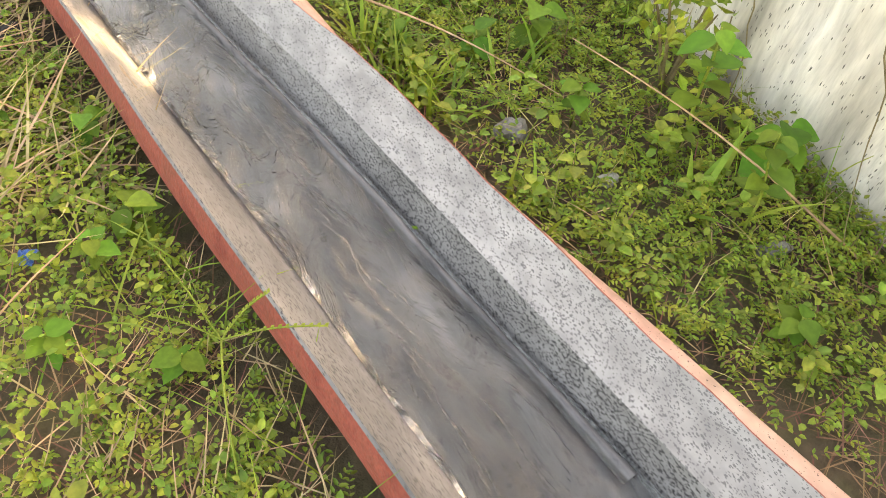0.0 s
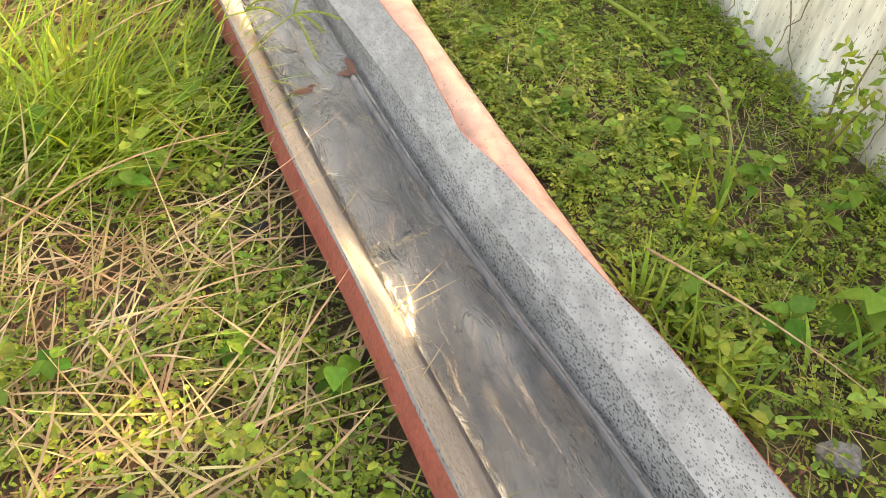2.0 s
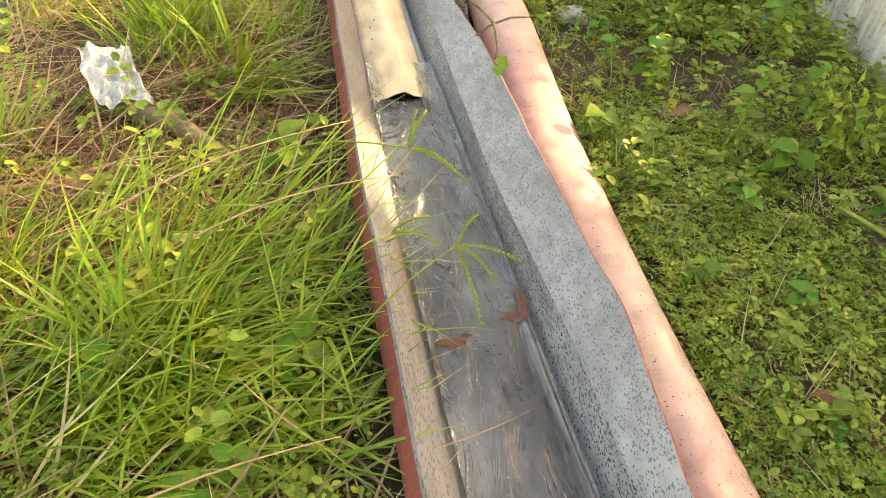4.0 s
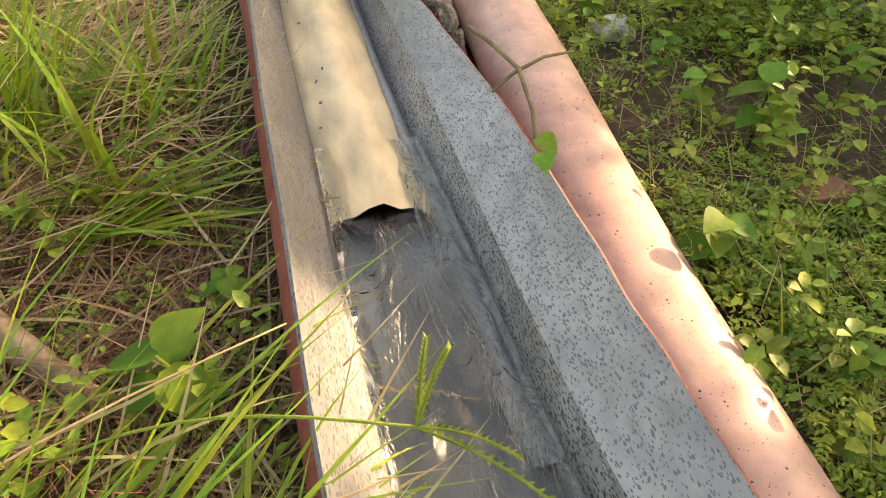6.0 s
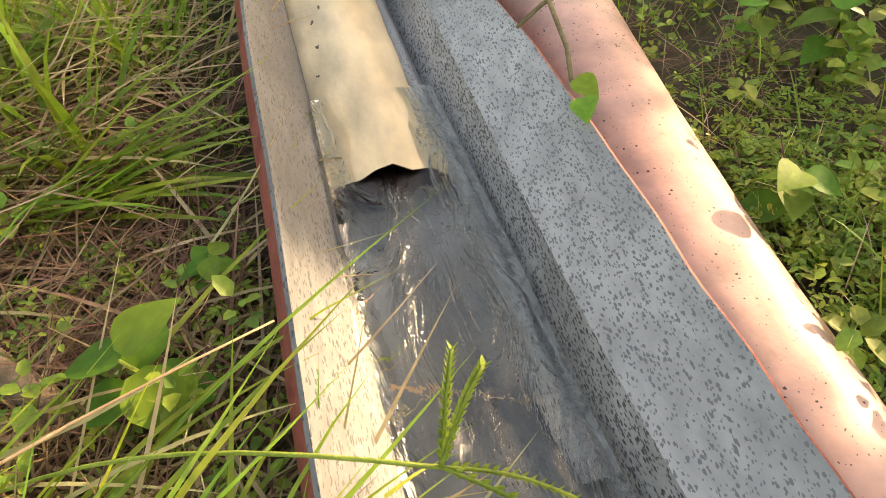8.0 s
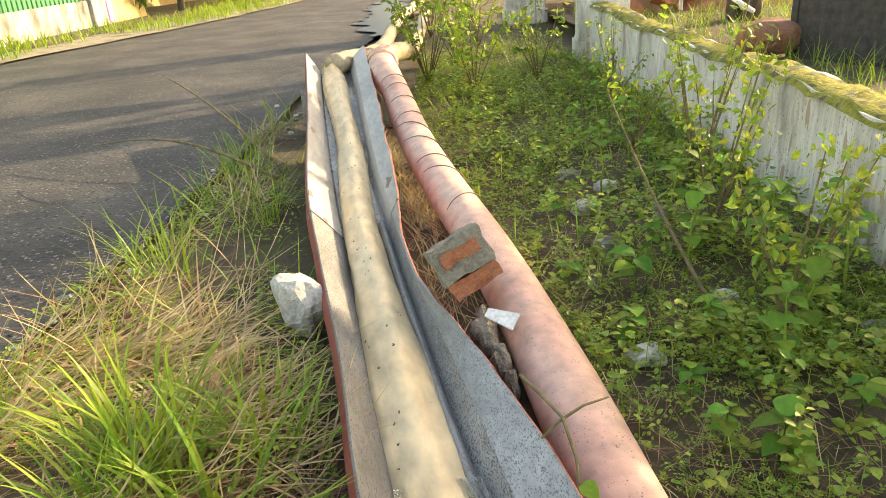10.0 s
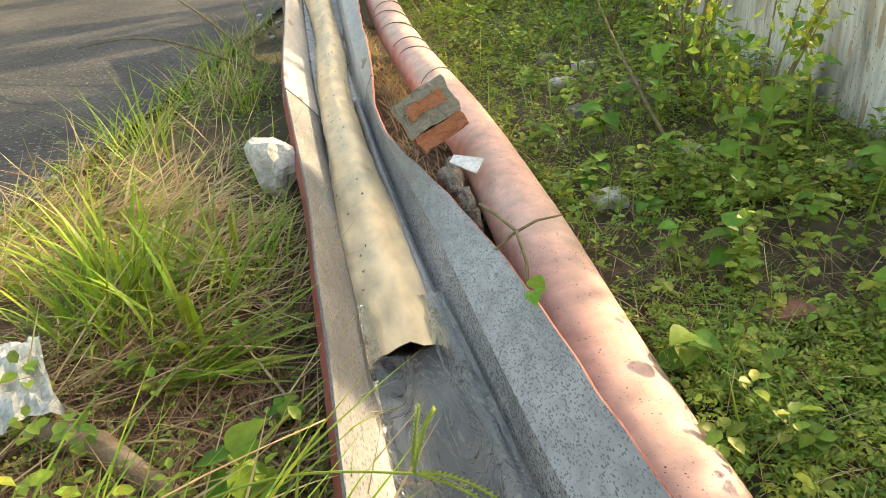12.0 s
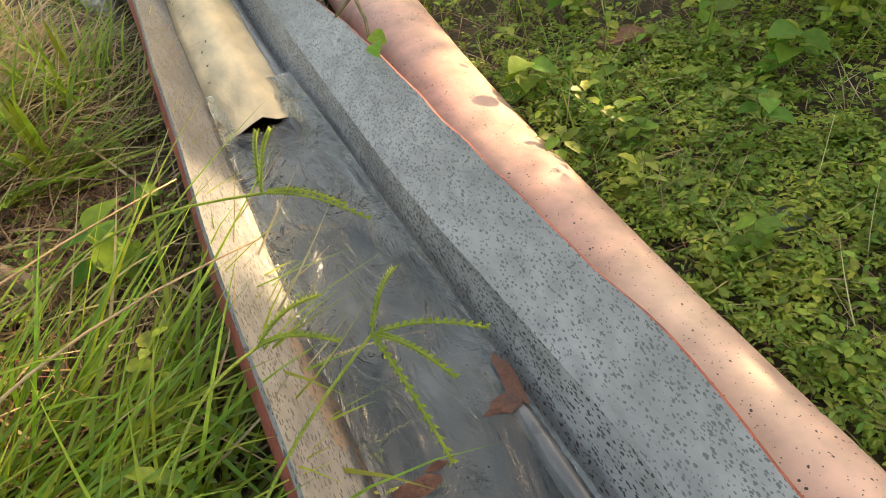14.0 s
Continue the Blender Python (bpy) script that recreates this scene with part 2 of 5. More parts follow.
wz.inputs["Scale"].default_value, wz.inputs["Detail"].default_value, wz.inputs["Distortion"].default_value = 17, 5, 1.0
wp = wt.nodes.new("ShaderNodeBump")
wp.inputs["Strength"].default_value, wp.inputs["Distance"].default_value = 1.0, 0.03
wt.links.new(wc.outputs["Object"], wm.inputs[0])
wt.links.new(wm.outputs[0], wz.inputs["Vector"])
wt.links.new(wz.outputs["Fac"], wp.inputs["Height"])
wt.links.new(wp.outputs[0], wb.inputs["Normal"])


# ---------------------------------------------------------------- mesh helpers
def mesh_of(name, verts, faces, mats, smooth=True, idx=None):
    me = bpy.data.meshes.new(name)
    me.from_pydata([tuple(map(float, v)) for v in verts], [], [tuple(map(int, f)) for f in faces])
    for m in (mats if isinstance(mats, (list, tuple)) else [mats]):
        me.materials.append(m)
    if smooth:
        me.polygons.foreach_set("use_smooth", [True] * len(me.polygons))
    if idx is not None:
        me.polygons.foreach_set("material_index", [int(i) for i in idx])
    me.update()
    return me


def part(name, bm, material, parent, label="", smooth=False):
    me = bpy.data.meshes.new(name)
    bmesh.ops.recalc_face_normals(bm, faces=bm.faces)
    bm.to_mesh(me)
    bm.free()
    me.materials.append(material)
    if smooth:
        me.polygons.foreach_set("use_smooth", [True] * len(me.polygons))
    ob = new(name, me)
    ob.parent = parent
    return tagged(ob, label)


def mpart(name, me, parent, label=""):
    ob = new(name, me)
    ob.parent = parent
    return tagged(ob, label)


def empty(name, loc=(0, 0, 0), rz=0.0):
    ob = new(name)
    ob.location = loc
    ob.rotation_euler = (0, 0, radians(rz))
    return ob


def box(sx, sy, sz, c=(0, 0, 0), bevel=0.0, rot=None):
    bm = bmesh.new()
    bmesh.ops.create_cube(bm, size=1.0, matrix=Matrix.Translation(c) @ (rot or Matrix()) @ Matrix.Diagonal((sx, sy, sz, 1)))
    if bevel:
        bmesh.ops.bevel(bm, geom=bm.edges[:], offset=bevel, segments=2, affect="EDGES")
    return bm


def lump(r, seed, sub=2, rough=0.25, scale=(1, 1, 1), cut=0.0):
    bm = bmesh.new()
    bmesh.ops.create_icosphere(bm, subdivisions=sub, radius=1.0)
    for v in bm.verts:
        n = noise.noise(v.co * 1.3 + Vector((seed * 7.1, seed, 0))) * rough + noise.noise(v.co * 4 + Vector((seed, 0, 3))) * rough * 0.35
        v.co = v.co * (1 + n)
        if cut:
            for k in range(3):
                v.co[k] = max(-cut, min(cut, v.co[k]))
        v.co = Vector((v.co.x * scale[0] * r, v.co.y * scale[1] * r, v.co.z * scale[2] * r))
    return bm


def curve(ks, vs):
    """A smooth function through knots."""
    ks, vs = np.array(ks, float), np.array(vs, float)
    s = np.gradient(vs, ks)

    def f(y):
        y = np.clip(y, ks[0], ks[-1])
        i = np.clip(np.searchsorted(ks, y) - 1, 0, len(ks) - 2)
        h = ks[i + 1] - ks[i]
        t = (y - ks[i]) / h
        return ((2 * t**3 - 3 * t**2 + 1) * vs[i] + (t**3 - 2 * t**2 + t) * h * s[i] + (-2 * t**3 + 3 * t**2) * vs[i + 1] + (t**3 - t**2) * h * s[i + 1])
    return f


def wob(x, y, k=1.0, seed=0.0):
    return noise.noise(Vector((x * k + seed, y * k, seed * 1.7)))


def tube(name, pts, radii, mats, n=10, cap=True, parent=None, label="", flat=1.0):
    """A round, tapering tube along points."""
    pts = [Vector(p) for p in pts]
    vs, fs = [], []
    up = Vector((0, 0, 1))
    for i, p in enumerate(pts):
        d = (pts[min(i + 1, len(pts) - 1)] - pts[max(i - 1, 0)]).normalized()
        a = d.cross(up)
        a = a.normalized() if a.length > 1e-4 else Vector((1, 0, 0))
        b = a.cross(d)
        for j in range(n):
            w = 2 * math.pi * j / n
            vs.append(p + (a * math.cos(w) + b * math.sin(w) * flat) * radii[i])
    for i in range(len(pts) - 1):
        for j in range(n):
            k = (j + 1) % n
            fs.append((i * n + j, i * n + k, (i + 1) * n + k, (i + 1) * n + j))
    if cap:
        fs.append(tuple(range(n))[::-1])
        fs.append(tuple(range((len(pts) - 1) * n, len(pts) * n)))
    ob = new(name, mesh_of(name, vs, fs, mats))
    if parent:
        ob.parent = parent
    return tagged(ob, label)


# ---------------------------------------------------------------- ground and road
def ground_z(x, y):
    return 0.022 * wob(x, y, 1.4, 3) + 0.012 * wob(x, y, 5.0, 9)


def grid_sheet(xs, ys, zf):
    vs = [(x, y, zf(x, y)) for y in ys for x in xs]
    nx = len(xs)
    fs = [(j * nx + i, j * nx + i + 1, (j + 1) * nx + i + 1, (j + 1) * nx + i) for j in range(len(ys) - 1) for i in range(nx - 1)]
    return vs, fs


road_r = curve([-12, 0, 3.6, 5.0, 8.6, 14, 24, 40], [-1.6, -0.98, -0.76, -0.47, 0.3, 1.7, 3.3, 6.5])
road_l = curve([-12, 0, 6, 10.8, 15.3, 20, 26, 40], [-6.6, -5.8, -4.9, -3.84, -1.6, 0.25, 2.3, 5.6])
axs = np.concatenate([-np.geomspace(400, 3, 16), np.arange(-2.6, 3.0, 0.07), np.geomspace(3.2, 400, 16)])
ays = np.concatenate([-np.geomspace(400, 2.2, 14), np.arange(-2.0, 9.0, 0.08), np.geomspace(9.3, 400, 18)])


def gz(x, y):
    z = ground_z(x, y) - 0.02
    if -14 < y < 42 and road_l(y) - 0.1 < x < road_r(y) + 0.05:
        z = -0.06
    return z


tagged(new("ground", mesh_of("ground", *grid_sheet(axs, ays, gz), M["soil"])), "dark soil verge with patchy weeds and leaf litter", "ground", kind="structure")
rv, rf = [], []
rys = np.concatenate([np.arange(-12, 3, 0.5), np.arange(3, 12, 0.1), np.arange(12, 40.1, 0.6)])
for y in rys:
    l, r = road_l(y), road_r(y) + 0.05 * wob(0, y, 3.0, 5) + 0.03 * wob(0, y, 9.0, 2)
    for k in range(25):
        u = k / 24
        rv.append((l + (r - l) * u, y, -0.008 + 0.02 * math.sin(math.pi * u) + (0.012 * wob(l + (r - l) * u, y, 7, 1) if u > 0.9 else 0)))
for j in range(len(rys) - 1):
    for i in range(24):
        rf.append((j * 25 + i, j * 25 + i + 1, (j + 1) * 25 + i + 1, (j + 1) * 25 + i))
tagged(new("road", mesh_of("road", rv, rf, M["asphalt"])), "worn dark asphalt lane with crumbling edges", "road", kind="structure")
sv, sf = [], []
for y in np.arange(6, 24.1, 0.5):
    l = road_l(y)
    sv += [(l - 1.1 - 0.4 * wob(1, y, 0.8, 3), y, 0.006), (l + 0.05 + 0.12 * wob(4, y, 1.2, 8), y, 0.012)]
for j in range(len(sv) // 2 - 1):
    sf.append((2 * j, 2 * j + 1, 2 * j + 3, 2 * j + 2))
tagged(new("road_shoulder", mesh_of("road_shoulder", sv, sf, M["sand"])), "pale sandy shoulder along the lane", "ground", kind="structure")


wet = bpy.data.materials.new("wet_asphalt_film")
wet.use_nodes = True
for key, val in (("Base Color", (0.03, 0.031, 0.033, 1)), ("Roughness", 0.34), ("Specular IOR Level", 0.5)):
    wet.node_tree.nodes["Principled BSDF"].inputs[key].default_value = val
pv, pf = [], []
for y in np.arange(10.9, 17.6, 0.12):
    u = (y - 10.9) / 6.7
    c, h = 1.0 + 0.8 * u, 0.5 * math.sin(math.pi * min(0.97, u + 0.03)) ** 0.5
    pv += [(c - h * (0.8 + 0.9 * wob(1, y, 2.1, 3)), y, 0.017), (c, y, 0.018), (c + h * (0.8 + 0.9 * wob(6, y, 2.4, 7)), y, 0.017)]
for j in range(len(pv) // 3 - 1):
    pf += [(3 * j, 3 * j + 1, 3 * j + 4, 3 * j + 3), (3 * j + 1, 3 * j + 2, 3 * j + 5, 3 * j + 4)]
tagged(new("puddle", mesh_of("puddle", pv, pf, wet)), "thin film of spilled water on the asphalt", "puddle", kind="structure")


# ---------------------------------------------------------------- gutter
g_lift = curve([-2.0, 3.9, 4.3, 6.45], [0, 0, 0.02, 0.27])
gL = curve([-2.0, -1.0, -0.1, 0.3, 0.73, 1.0, 1.4, 1.75, 2.1, 2.5, 2.75, 3.1, 3.7, 4.2, 5.4, 6.5], [0.5, 0.43, 0.38, 0.346, 0.31, 0.294, 0.258, 0.24, 0.216, 0.203, 0.192, 0.183, 0.145, 0.115, 0.125, 0.13])
gLi = curve([-2.0, -1.0, -0.1, 0.084, 0.25, 0.45, 0.65, 1.05, 1.2, 1.55, 1.92, 2.1, 2.3, 2.55, 2.95, 3.4, 4.3, 5.4, 6.5], [0.62, 0.545, 0.47, 0.456, 0.444, 0.43, 0.41, 0.372, 0.36, 0.335, 0.312, 0.3, 0.292, 0.282, 0.27, 0.252, 0.215, 0.2, 0.205])
gF = curve([-2.0, -1.0, -0.23, 0.19, 0.4, 0.78, 1.03, 1.4, 1.78, 2.03, 2.2, 2.5, 2.9, 3.5, 4.3, 6.5], [0.85, 0.78, 0.705, 0.658, 0.642, 0.6, 0.567, 0.53, 0.505, 0.492, 0.48, 0.463, 0.435, 0.412, 0.39, 0.40])
gB = curve([-2.0, -1.0, -0.26, 0.15, 0.48, 0.8, 1.04, 1.3, 1.74, 1.9, 2.14, 2.5, 2.8, 3.1, 3.5, 4.3, 6.5], [0.87, 0.8, 0.728, 0.694, 0.668, 0.642, 0.608, 0.575, 0.546, 0.53, 0.506, 0.487, 0.475, 0.458, 0.43, 0.41, 0.43])
gR = curve([-2.0, -1.0, -0.36, -0.06, 0.21, 0.48, 0.7, 0.94, 1.19, 1.37, 1.45, 1.7, 1.95, 2.2, 2.4, 2.68, 3.05, 3.5, 4.4, 5.4, 6.3],
           [0.95, 0.89, 0.828, 0.797, 0.776, 0.757, 0.736, 0.7, 0.652, 0.618, 0.624, 0.632, 0.614, 0.598, 0.59, 0.566, 0.516, 0.428, 0.455, 0.485, 0.5])
gRz = curve([-2.0, 0.8, 1.2, 2.0, 3.0, 3.5, 4.4, 6.4], [0.165, 0.166, 0.172, 0.174, 0.17, 0.165, 0.17, 0.18])


def gutter_profile(y, off=0.0):
    """Cross-section, from the outer left lip to the outer right lip."""
    h = g_lift(y)
    n = lambda s, a: a * wob(s, y, 2.3, s) + a * 0.5 * wob(s, y, 7.0, s + 4)
    L, Li, F, B, R, Rz = gL(y), gLi(y), gF(y), gB(y), gR(y) + 0.007 * wob(8, y, 8.0, 2), gRz(y)
    pts = [(L - 0.018 + n(1, 0.003), 0.095 + n(2, 0.004)), (L - 0.014, 0.128), (L - 0.003, 0.158), (L + 0.002, 0.161),
           (L + (Li - L) * 0.3, 0.128 + n(3, 0.004)), (L + (Li - L) * 0.6, 0.092 + n(4, 0.004)), (L + (Li - L) * 0.9, 0.054), (Li, 0.042), (Li + 0.008, 0.034),
           (Li + (F - Li) * 0.3, 0.03 + n(5, 0.004)), (Li + (F - Li) * 0.6, 0.031 + n(6, 0.006)), (F - 0.012, 0.031 + n(7, 0.005)),
           (F + n(8, 0.006), 0.036), (F + (B - F) * 0.3, 0.06 + n(9, 0.004)), (F + (B - F) * 0.65, 0.09 + n(9, 0.004)), (B, 0.12),
           (B + (R - B) * 0.5, 0.12 + (Rz - 0.12) * 0.5 + n(10, 0.005)), (R - 0.004, Rz - 0.004), (R + 0.001, Rz), (R + 0.006, Rz - 0.004), (R + 0.007 + n(11, 0.004), Rz - 0.024)]
    return [(x, z + h + off) for x, z in pts]


def gutter_sheet(name, y0, y1, off, mats, step=0.025):
    ys = np.arange(y0, y1 + 1e-6, step)
    top, n = [], 0
    for y in ys:
        pr = gutter_profile(y, off)
        n = len(pr)
        top.append([Vector((x, y, z)) for x, z in pr])
    vs = [p for row in top for p in row]
    nb = len(vs)
    for j, row in enumerate(top):
        for i, p in enumerate(row):
            a, b = row[max(0, i - 1)], row[min(n - 1, i + 1)]
            d = (b - a).normalized()
            vs.append(p - Vector((-d.z, 0, d.x)) * 0.0022)
    fs, ix = [], []
    for j in range(len(ys) - 1):
        for i in range(n - 1):
            a, b, c, d = j * n + i, j * n + i + 1, (j + 1) * n + i + 1, (j + 1) * n + i
            fs.append((a, b, c, d))
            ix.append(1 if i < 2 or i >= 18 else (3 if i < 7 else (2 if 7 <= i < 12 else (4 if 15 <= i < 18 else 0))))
            fs.append((nb + a, nb + d, nb + c, nb + b))
            ix.append(1)
        for i in (0, n - 1):
            a, d = j * n + i, (j + 1) * n + i
            fs.append((a, d, nb + d, nb + a))
            ix.append(1)
    for j in (0, len(ys) - 1):
        for i in range(n - 1):
            a, b = j * n + i, j * n + i + 1
            fs.append((a, nb + a, nb + b, b))
            ix.append(0)
    me = mesh_of(name, vs, fs, mats, True, ix)
    me.set_sharp_from_angle(angle=radians(24))
    return me


gutter = tagged(empty("roof_gutter"), "long dented grey sheet-metal gutter with red-painted outside lying on the verge", "gutter")
gm = [M["zinc"], M["red"], M["floor_wet_sheen"], M["zinc_dimmed"], M["zinc_slope"]]
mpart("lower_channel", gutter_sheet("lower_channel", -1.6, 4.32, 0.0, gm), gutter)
mpart("upper_channel", gutter_sheet("upper_channel", 4.12, 6.45, 0.006, [M["zinc_sky_sheen"], M["red"], M["floor_wet_sheen"], M["zinc_sky_sheen"], M["zinc_sky_sheen"]]), gutter, "upper gutter length lapped over the lower one")


def strip(name, xf0, xf1, y0, y1, zf, m, parent, step=0.03, label="", cols=6, thick=0.002):
    vs, fs = [], []
    ys = np.arange(y0, y1 + 1e-6, step)
    for y in ys:
        for k in range(cols):
            u = k / (cols - 1)
            x = xf0(y) + (xf1(y) - xf0(y)) * u
            vs.append((x, y, zf(x, y, u)))
    nb = len(vs)
    vs += [(x, y, z - thick) for x, y, z in vs]
    for j in range(len(ys) - 1):
        for i in range(cols - 1):
            a, b, c, d = j * cols + i, j * cols + i + 1, (j + 1) * cols + i + 1, (j + 1) * cols + i
            fs += [(a, b, c, d), (nb + a, nb + d, nb + c, nb + b)]
        for i in (0, cols - 1):
            a, d = j * cols + i, (j + 1) * cols + i
            fs.append((a, d, nb + d, nb + a))
    ob = new(name, mesh_of(name, vs, fs, m))
    if parent:
        ob.parent = parent
    return tagged(ob, label)


# crumpled liner fold beside the cream hose
strip("liner_fold", lambda y: gF(y) - 0.034 + 0.006 * wob(1, y, 6, 2), lambda y: gF(y) + 0.002, 2.12, 4.2,
      lambda x, y, u: 0.036 + g_lift(y) + 0.032 * math.sin(math.pi * u) * min(1, (y - 2.12) / 0.2 + 0.05) + 0.006 * wob(x, y, 12, 3), M["zinc_slope"], gutter, 0.03, "pale crumpled sheet fold")
# second fold lower down
strip("liner_fold", lambda y: gF(y) - 0.03 + 0.01 * wob(2, y, 5, 2), lambda y: gF(y) - 0.004, -0.2, 1.85,
      lambda x, y, u: 0.033 + 0.014 * math.sin(math.pi * u) * min(1, (1.85 - y) * 6) + 0.005 * wob(x, y, 9, 3), M["floor_wet_sheen"], gutter, 0.03)
stream = strip("water_stream", lambda y: gLi(y) - 0.014, lambda y: gF(y) - 0.002, -1.55, 2.75,
               lambda x, y, u: 0.042 + 0.0024 * wob(x, y * 0.6, 26, 3) + 0.0014 * wob(x * 1.6, y * 0.8, 44, 5), water, None, 0.02, cols=14, thick=0.004)
stream.visible_shadow = False
tagged(stream, "shallow clear water running along the gutter floor", "water", kind="structure")
# rust stain, a thin flake of scale
for cx, cy, rx, ry in ((0.494, 1.80, 0.01, 0.038), (0.474, 1.772, 0.024, 0.012), (0.35, 1.72, 0.026, 0.012), (0.376, 1.735, 0.012, 0.006)):
    bm = lump(1.0, cy * 9, 2, 0.5, (rx, ry, 0.0015))
    bmesh.ops.translate(bm, verts=bm.verts, vec=(cx, cy, 0.0445))
    part("rust_flake", bm, M["rust"], gutter, "dark rust scale")


# ---------------------------------------------------------------- hoses
def flat_hose():
    """Limp cream hose lying in the gutter, open at its lower mouth."""
    hose = tagged(empty("lay_flat_hose"), "limp cream vinyl hose lying in the gutter, mouth open", "hose")
    cx = curve([2.5, 3.0, 3.4, 3.9, 4.4, 5.0, 5.6, 6.3], [0.356, 0.335, 0.32, 0.305, 0.30, 0.315, 0.30, 0.29])
    w = curve([2.5, 2.9, 3.15, 3.5, 3.8, 4.3, 4.9, 5.2, 5.7, 6.1, 6.4], [0.076, 0.079, 0.083, 0.066, 0.062, 0.06, 0.064, 0.056, 0.06, 0.07, 0.055])
    hh = curve([2.5, 2.9, 3.2, 3.7, 4.3, 4.9, 5.5, 6.3], [0.05, 0.058, 0.07, 0.075, 0.075, 0.08, 0.075, 0.07])
    n = 28
    vs, fs = [], []
    ys = np.arange(2.56, 6.5, 0.03)
    for j, y in enumerate(ys):
        for k in range(n):
            a = 2 * math.pi * k / n
            ca, sa = math.cos(a), math.sin(a)
            x = math.copysign(abs(ca) ** 0.75, ca)
            z = (sa * (0.55 + 0.45 * (1 - abs(ca)))) if sa > 0 else sa * 0.28
            crease = 0.006 * wob(k * 0.9, y, 3.2, 4) + 0.004 * wob(k * 0.5, y, 11, 4)
            yy = y + (0.006 * math.sin(k * 1.9) + 0.008 * wob(k, 1, 0.9, 3) if j == 0 else 0)
            vs.append((cx(y) + x * (w(y) + crease) - (0.012 if (sa > 0 and ca < -0.6) else 0), yy, 0.043 + g_lift(y) + z * hh(y) + (crease if sa > 0 else 0)))
    for j in range(len(ys) - 1):
        for k in range(n):
            q = (k + 1) % n
            fs.append((j * n + k, j * n + q, (j + 1) * n + q, (j + 1) * n + k))
    me = mesh_of("tube_skin", vs, fs, M["cream"])
    mpart("tube_skin", me, hose)
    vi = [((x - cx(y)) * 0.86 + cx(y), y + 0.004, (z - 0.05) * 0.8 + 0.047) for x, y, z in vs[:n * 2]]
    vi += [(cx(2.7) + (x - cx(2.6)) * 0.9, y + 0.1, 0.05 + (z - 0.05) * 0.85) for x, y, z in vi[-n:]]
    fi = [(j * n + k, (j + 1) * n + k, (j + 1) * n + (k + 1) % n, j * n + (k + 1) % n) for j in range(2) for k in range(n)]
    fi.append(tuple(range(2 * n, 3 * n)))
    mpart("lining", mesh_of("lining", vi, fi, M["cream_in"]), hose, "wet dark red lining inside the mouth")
    return hose


flat_hose()
ph_r = curve([-2.0, -0.39, -0.05, 0.3, 0.7, 1.09, 1.4, 1.8, 2.2, 2.6, 3.0, 3.4, 4.4, 5.6, 6.15, 6.25],
             [0.055, 0.055, 0.052, 0.045, 0.045, 0.06, 0.072, 0.078, 0.087, 0.09, 0.088, 0.084, 0.083, 0.078, 0.07, 0.04])
ph_edge = curve([-2.0, -0.39, -0.18, -0.05, 0.3, 0.7, 1.09, 1.4, 1.8, 2.2, 2.6, 2.9, 3.1, 3.4, 3.9, 4.4, 5.0, 5.6, 6.25],
                [1.15, 0.952, 0.92, 0.903, 0.852, 0.805, 0.79, 0.782, 0.776, 0.779, 0.786, 0.789, 0.79, 0.787, 0.775, 0.742, 0.706, 0.688, 0.66])
ph_x = lambda y: ph_edge(y) - ph_r(y)
ph_flat = curve([-2.0, 1.0, 2.3, 2.7, 3.0, 3.4, 6.25], [0.7, 0.75, 0.75, 0.78, 0.85, 0.93, 0.93])   # sags towards its lower end
ph_z = curve([-2.0, 0.0, 0.9, 1.5, 2.0, 2.5, 3.0, 3.4, 3.9, 4.6, 6.25], [0.012, 0.012, 0.008, 0.006, 0.002, 0.004, 0.045, 0.07, 0.085, 0.13, 0.40])
pink = tagged(empty("water_hose"), "water-filled pink vinyl hose beside the gutter, dirt-specked", "hose")
pv, pf, pn = [], [], 32
pys = np.arange(-1.6, 6.26, 0.025)
for y in pys:
    for k in range(pn):
        a = 2 * math.pi * k / pn
        r = ph_r(y) * (1 + 0.025 * wob(math.cos(a) * 2, y, 2.5, 6) + 0.012 * wob(math.cos(a) * 3 + math.sin(a) * 2, y, 9, 2))
        pv.append((ph_x(y) + r * math.cos(a), y, ph_z(y) + r * ph_flat(y) * math.sin(a)))
for j in range(len(pys) - 1):
    for k in range(pn):
        q = (k + 1) % pn
        pf.append((j * pn + k, j * pn + q, (j + 1) * pn + q, (j + 1) * pn + k))
pf += [tuple(range(pn))[::-1], tuple(range((len(pys) - 1) * pn, len(pys) * pn))]
mpart("tube_skin", mesh_of("tube_skin", pv, pf, M["pink"]), pink)
for k in range(4):
    y = 6.12 + 0.035 * k
    ring = [(ph_x(y) + (0.085 - 0.006 * k) * math.cos(a), y + 0.02 * math.sin(3 * a + k), ph_z(y) + (0.08 - 0.005 * k) * math.sin(a)) for a in np.linspace(0, 2 * math.pi, 24)]
    tube("tie_cloth", ring, [0.014 + 0.004 * math.sin(i * 1.7 + k) for i in range(24)], M["pink"], 6, False, pink, "pink cloth strip knotted round the hose end")

